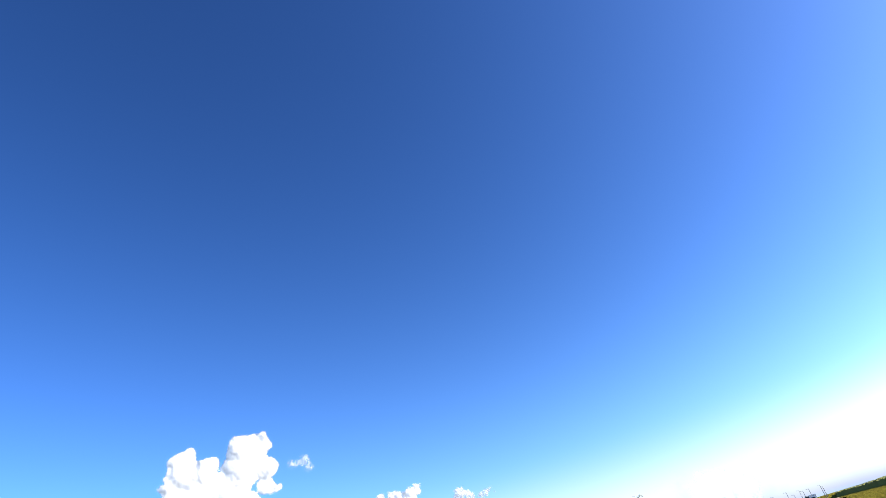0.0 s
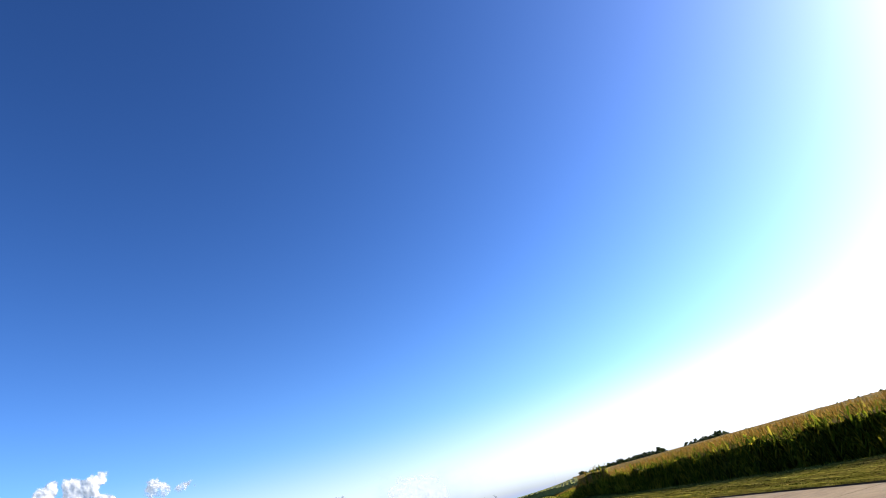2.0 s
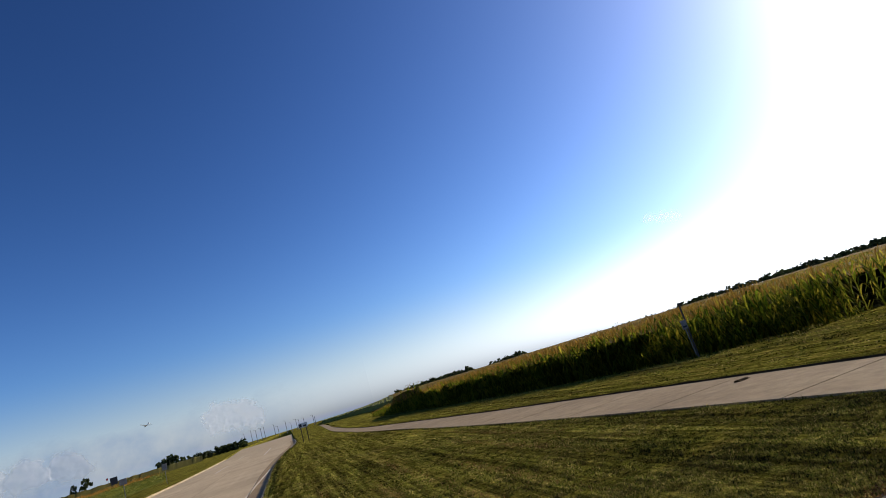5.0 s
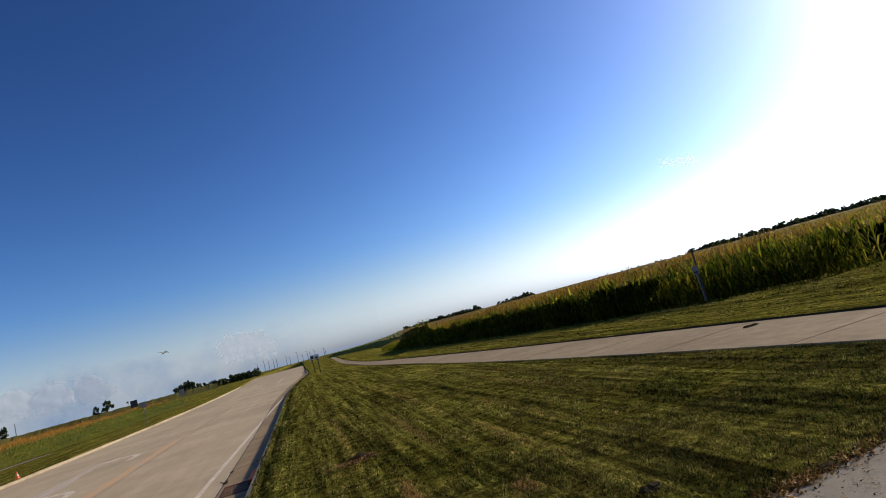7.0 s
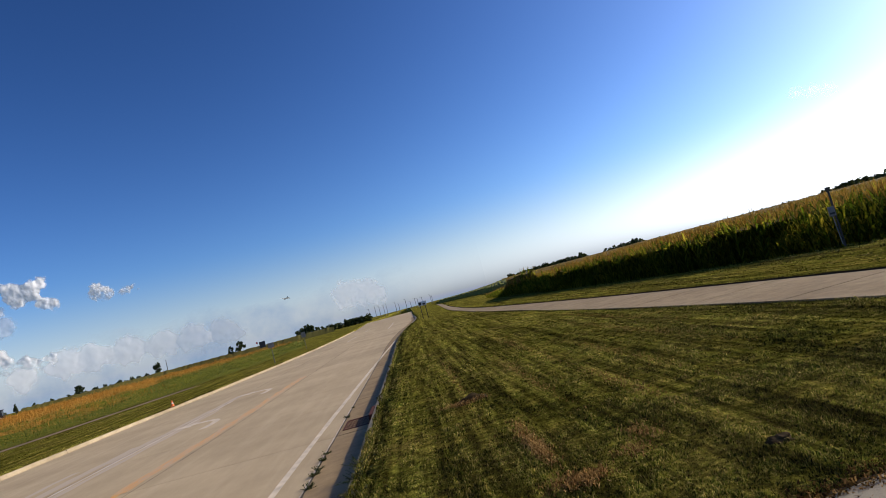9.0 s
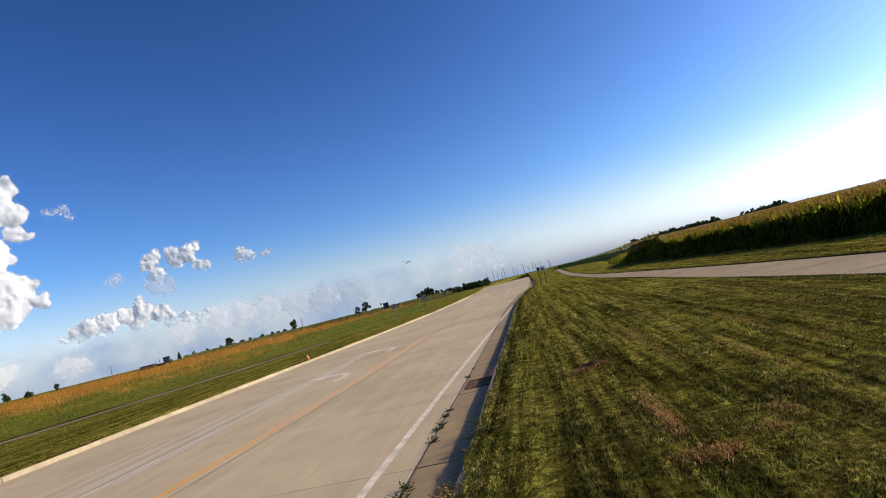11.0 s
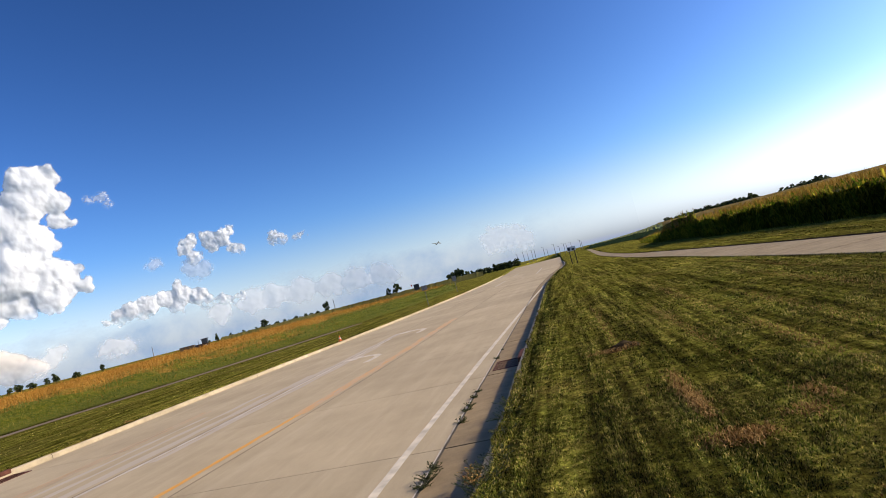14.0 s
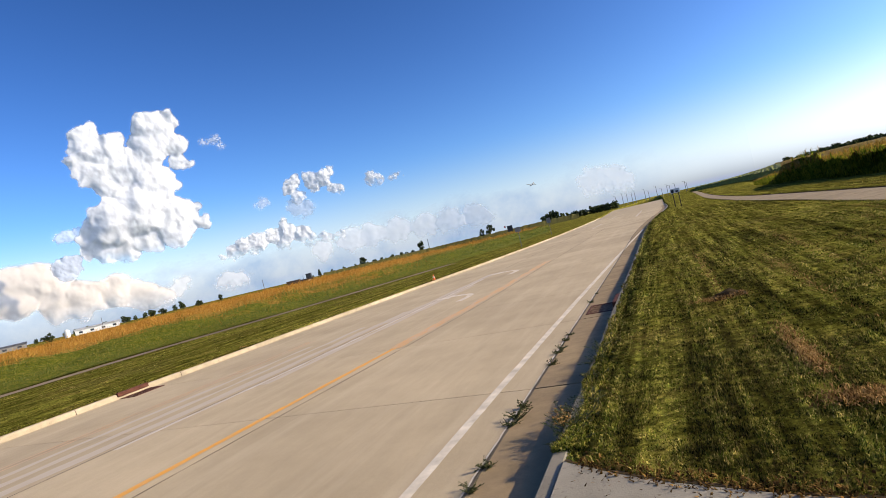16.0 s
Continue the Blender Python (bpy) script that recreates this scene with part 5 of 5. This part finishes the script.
sign_post()
# lumps coloured dark as soil; in the lawn they stand in for shaded dents
for i, (x, y, rx, ry, h) in enumerate(((2.4, 4.25, 0.1, 0.06, 0.05), (0.6, 9.2, 0.22, 0.09, 0.09), (0.42, 9.05, 0.12, 0.07, 0.06), (1.7, 3.22, 0.1, 0.05, 0.05), (3.3, 3.44, 0.12, 0.06, 0.05))):
    dirt_clod(x, y, rx, ry, h, i, "dark lump for shaded dents and soil in the mown grass")
dirt_clod(8.56, 9.78, 0.17, 0.06, 0.04, 20, "flat clump of soil lying on the concrete path", 0.03)
road_sign(-12.0, 50.0, 1.75, 0.5, 0.4, 8, "grey sign panel on a thin steel post")
road_sign(-13.2, 71.8, 2.05, 0.5, 0.62, 8, "grey sign panel on a thin steel post")
two_post_sign()
traffic_cone()
drain("storm_drain", -1.42, 11.0, 1, "rusty iron gutter grate in the shaded kerb")
drain("storm_drain", left_curb(10.5) + 0.3, 10.5, -1, "rusty iron gutter grate and kerb hood")
for i, (y, s) in enumerate(((3.93, 0.34), (4.31, 0.34), (5.25, 0.42), (5.42, 0.46), (5.7, 0.4), (7.32, 0.36), (7.9, 0.3), (8.1, 0.38), (8.65, 0.3), (9.02, 0.26), (11.9, 0.3), (13.0, 0.16))):
    weed(gutter_seam(y) + 0.02, y, s * 0.55, 50 + i)
for i, (x, y, s) in enumerate(((-1.0, 5.0, 0.42), (-0.98, 5.3, 0.36), (-1.0, 4.7, 0.34), (-1.05, 6.64, 0.4), (-1.05, 7.17, 0.38), (-1.0, 6.0, 0.3))):
    weed(x, y, s, 90 + i, "leafy weed hanging over the kerb", None, -0.02)
for i, (x, y, s) in enumerate(((-1.1, 4.6, 0.46), (-1.08, 4.82, 0.42), (-1.05, 4.4, 0.36))):
    weed(x, y, s, 70 + i, "leafy weed hanging over the kerb", None, -0.03)
for i, (x, y, s) in enumerate(((-1.14, 4.82, 0.26), (-1.12, 4.7, 0.2), (2.94, 3.36, 0.22), (2.75, 3.34, 0.2), (3.46, 3.42, 0.22), (3.6, 3.44, 0.2), (4.9, 3.62, 0.2), (-12.85, 14.5, 0.25))):
    weed(x, y, s, 120 + i, "yellowing dry weed at the concrete edge", M_ORANGEWEED, 0.0)


# ---- far things ----
def light_pole(az, d, h, label="thin grey lamp pole far down the road", arm=True):
    top = thing("lamp_pole", Matrix.Translation(at_bearing(az, d)) @ pose(0, 0, 0, 0, 0, -az), label, "lamp post", "lamp poles down the road")
    bm = bmesh.new()
    tube(bm, (0, 0, -0.1), (0, 0, h), 0.19, 0.12, 8)
    part("pole", bm, M_STEEL, top)
    if arm:
        bm = bmesh.new()
        tube(bm, (0, 0, h - 0.05), (-0.9, 0, h + 0.12), 0.05, 0.04, 6)
        part("arm", bm, M_STEEL, top)
        bm = bmesh.new()
        box(bm, (-1.35, -0.12, h + 0.05), (-0.8, 0.12, h + 0.19), 0.03)
        part("lamp_head", bm, M_GREYPANEL, top)


for az, h in ((-3.87, 7.6), (-3.26, 8.4), (-2.85, 7.7), (-2.41, 8.0), (-2.13, 8.3), (-1.24, 7.8), (-0.92, 6.1), (-0.2, 8.1), (0.25, 5.8), (0.73, 7.2), (0.97, 6.4), (1.42, 6.6), (2.28, 6.6), (2.41, 5.7)):
    light_pole(az, 410, h)
for az, d, h in ((-22.36, 290, 6.9), (-38.6, 310, 6.2), (-52.1, 380, 6.9)):
    light_pole(az, d, h, "dark lamp post beyond the golden grass", False)


def far_hut(az, d, w, dep, h, label, wall, roof):
    top = thing("building", Matrix.Translation(at_bearing(az, d)) @ pose(0, 0, 0, 0, 0, -az), label, "building")
    bm = bmesh.new()
    box(bm, (-w / 2, -dep / 2, 0), (w / 2, dep / 2, h))
    part("wall", bm, wall, top)
    bm = bmesh.new()
    for s in (-1, 1):
        f = [bm.verts.new(p) for p in ((-w / 2 - 0.4, s * (dep / 2 + 0.4), h - 0.15), (w / 2 + 0.4, s * (dep / 2 + 0.4), h - 0.15), (w / 2 + 0.4, 0, h + dep * 0.12), (-w / 2 - 0.4, 0, h + dep * 0.12))]
        bm.faces.new(f if s < 0 else f[::-1])
    bmesh.ops.solidify(bm, geom=bm.faces[:], thickness=0.15)
    part("roof", bm, roof, top)
    n = max(2, int(w / 6))
    for i in range(n):
        x = -w / 2 + w * (i + 0.5) / n
        bm = bmesh.new()
        box(bm, (x - 1.0, -dep / 2 - 0.05, 0.3 * h), (x + 1.0, -dep / 2 + 0.02, 0.7 * h))
        part("window", bm, M_GLASS, top)


far_hut(-52.5, 420, 24, 8, 2.9, "long low white building on the horizon", M_PALE, M_PALE)
far_hut(-59.4, 420, 28, 8, 2.6, "long low grey shed on the horizon", M_GREYPANEL, M_ROOF)
far_hut(-63.1, 420, 15, 8, 3.0, "low pale building on the horizon", M_PALE, M_ROOF)


def dome():
    top = thing("storage_tank", Matrix.Translation(at_bearing(-54.7, 405)), "small white domed tank on the horizon", "tank")
    bm = bmesh.new()
    tube(bm, (0, 0, 0), (0, 0, 3.4), 1.6, 1.6, 18)
    part("shell", bm, M_PALE, top)
    bm = bmesh.new()
    bmesh.ops.create_uvsphere(bm, u_segments=18, v_segments=10, radius=1.6, matrix=pose(0, 0, 3.35))
    part("dome", bm, M_PALE, top)


def wheel_part(top, x, y, r, w):
    bm = bmesh.new()
    tube(bm, (x - w / 2, y, r), (x + w / 2, y, r), r, r, 18)
    tyre = part("wheel", bm, M_RUBBER, top)
    bm = bmesh.new()
    tube(bm, (x - w / 2 - 0.03, y, r), (x + w / 2 + 0.03, y, r), r * 0.5, r * 0.5, 12)
    part("rim", bm, M_PALE, tyre)


def tractor():
    top = thing("tractor", Matrix.Translation(at_bearing(-34.55, 165)) @ pose(0, 0, 0, 0, 0, 115) @ Matrix.Scale(1.1, 4), "dark farm tractor with a cab in the golden grass", "tractor")
    bm = bmesh.new()
    box(bm, (-0.4, 0.1, 0.7), (0.4, 2.3, 1.5), 0.1)
    part("hood", bm, M_DARK, top)
    bm = bmesh.new()
    box(bm, (-0.7, -1.2, 1.2), (0.7, 0.1, 2.5), 0.08)
    cab = part("cab", bm, M_GLASS, top)
    bm = bmesh.new()
    box(bm, (-0.8, -1.35, 2.5), (0.8, 0.2, 2.65), 0.05)
    part("roof", bm, M_DARK, cab)
    bm = bmesh.new()
    tube(bm, (0.25, 1.0, 1.5), (0.25, 1.0, 2.4), 0.05, 0.05, 8)
    part("exhaust", bm, M_STEEL, top)
    for x in (-0.85, 0.85):
        wheel_part(top, x, -0.7, 0.8, 0.45)
        wheel_part(top, x, 1.7, 0.5, 0.3)
    top2 = thing("farm_trailer", Matrix.Translation(at_bearing(-35.85, 165)) @ pose(0, 0, 0, 0, 0, 115) @ Matrix.Scale(1.1, 4), "dark box trailer behind a tractor", "trailer")
    bm = bmesh.new()
    box(bm, (-0.9, -1.6, 0.8), (0.9, 1.6, 1.0), 0.03)
    part("bed", bm, M_DARK, top2)
    for lo, hi in (((-0.92, -1.6), (-0.86, 1.6)), ((0.86, -1.6), (0.92, 1.6)), ((-0.86, -1.62), (0.86, -1.56)), ((-0.86, 1.56), (0.86, 1.62))):
        bm = bmesh.new()
        box(bm, (*lo, 1.0), (*hi, 1.75), 0.01)
        part("side_board", bm, M_BARK, top2)
    for x in (-0.95, 0.95):
        wheel_part(top2, x, 0.0, 0.45, 0.25)


def billboard():
    top = thing("field_sign", Matrix.Translation(at_bearing(-14.2, 205)) @ pose(0, 0, 0, 0, 0, 12), "dark board with a red flag beyond the verge", "sign")
    for x in (-0.6, 0.6):
        bm = bmesh.new()
        box(bm, (x - 0.06, -0.06, 0), (x + 0.06, 0.06, 1.7))
        part("post", bm, M_DARKPOST, top)
    bm = bmesh.new()
    box(bm, (-0.95, -0.12, 1.3), (0.95, -0.06, 3.3), 0.02)
    part("panel", bm, M_DARK, top)
    bm = bmesh.new()
    tube(bm, (-1.4, 0, 0), (-1.4, 0, 3.6), 0.04, 0.03, 6)
    part("flag_pole", bm, M_STEEL, top)
    bm = bmesh.new()
    box(bm, (-1.9, -0.02, 2.9), (-1.42, 0.02, 3.5), 0.01)
    part("flag", bm, M_RED, top)


dome()
tractor()
billboard()

# low green crop strip along the far left horizon
v, f = [], []
aa = np.linspace(-33, -7.5, 120)
for a in aa:
    for r, z in ((248, 0.0), (250, 2.1), (420, 2.5), (600, 0.0)):
        p = at_bearing(a, r)
        v.append((p.x, p.y, z + 0.22 * (z > 0) * rng.uniform(-1, 1)))
for i in range(len(aa) - 1):
    for j in range(3):
        f.append((4 * i + j, 4 * i + j + 1, 4 * i + j + 5, 4 * i + j + 4))
crop = new("far_crop", raw_mesh("far_crop", v, f, [M_FARFIELD]))
tagged(crop, "far green crop field behind the golden grass", "field", kind="stuff")


def aeroplane():
    """A radio-controlled model plane in flight."""
    p = bearing(-11.2, 3.8, 75)
    top = thing("model_plane", Matrix.Translation(p) @ pose(0, 0, 0, -8, 12, 40) @ Matrix.Scale(0.72, 4), "small white model aeroplane flying above the road", "aeroplane")
    bm = bmesh.new()
    tube(bm, (0, -0.75, 0.02), (0, 0.1, 0), 0.02, 0.075, 10)
    tube(bm, (0, 0.1, 0), (0, 0.55, 0), 0.075, 0.05, 10)
    part("fuselage", bm, M_PALE, top)
    for s in (-1, 1):
        bm = bmesh.new()
        vs = [bm.verts.new(q) for q in ((0, -0.02, 0.08), (s * 0.95, 0.04, 0.16), (s * 0.95, 0.2, 0.16), (0, 0.28, 0.08))]
        bm.faces.new(vs if s > 0 else vs[::-1])
        bmesh.ops.solidify(bm, geom=bm.faces[:], thickness=0.03)
        part("wing", bm, M_PALE, top)
    bm = bmesh.new()
    box(bm, (-0.32, -0.78, 0.02), (0.32, -0.6, 0.035), 0.004)
    part("tailplane", bm, M_PALE, top)
    bm = bmesh.new()
    box(bm, (-0.01, -0.8, 0.03), (0.01, -0.6, 0.28), 0.004)
    part("fin", bm, M_PALE, top)
    bm = bmesh.new()
    box(bm, (-0.16, 0.555, -0.015), (0.16, 0.57, 0.015), 0.003)
    part("propeller", bm, M_DARK, top)


aeroplane()
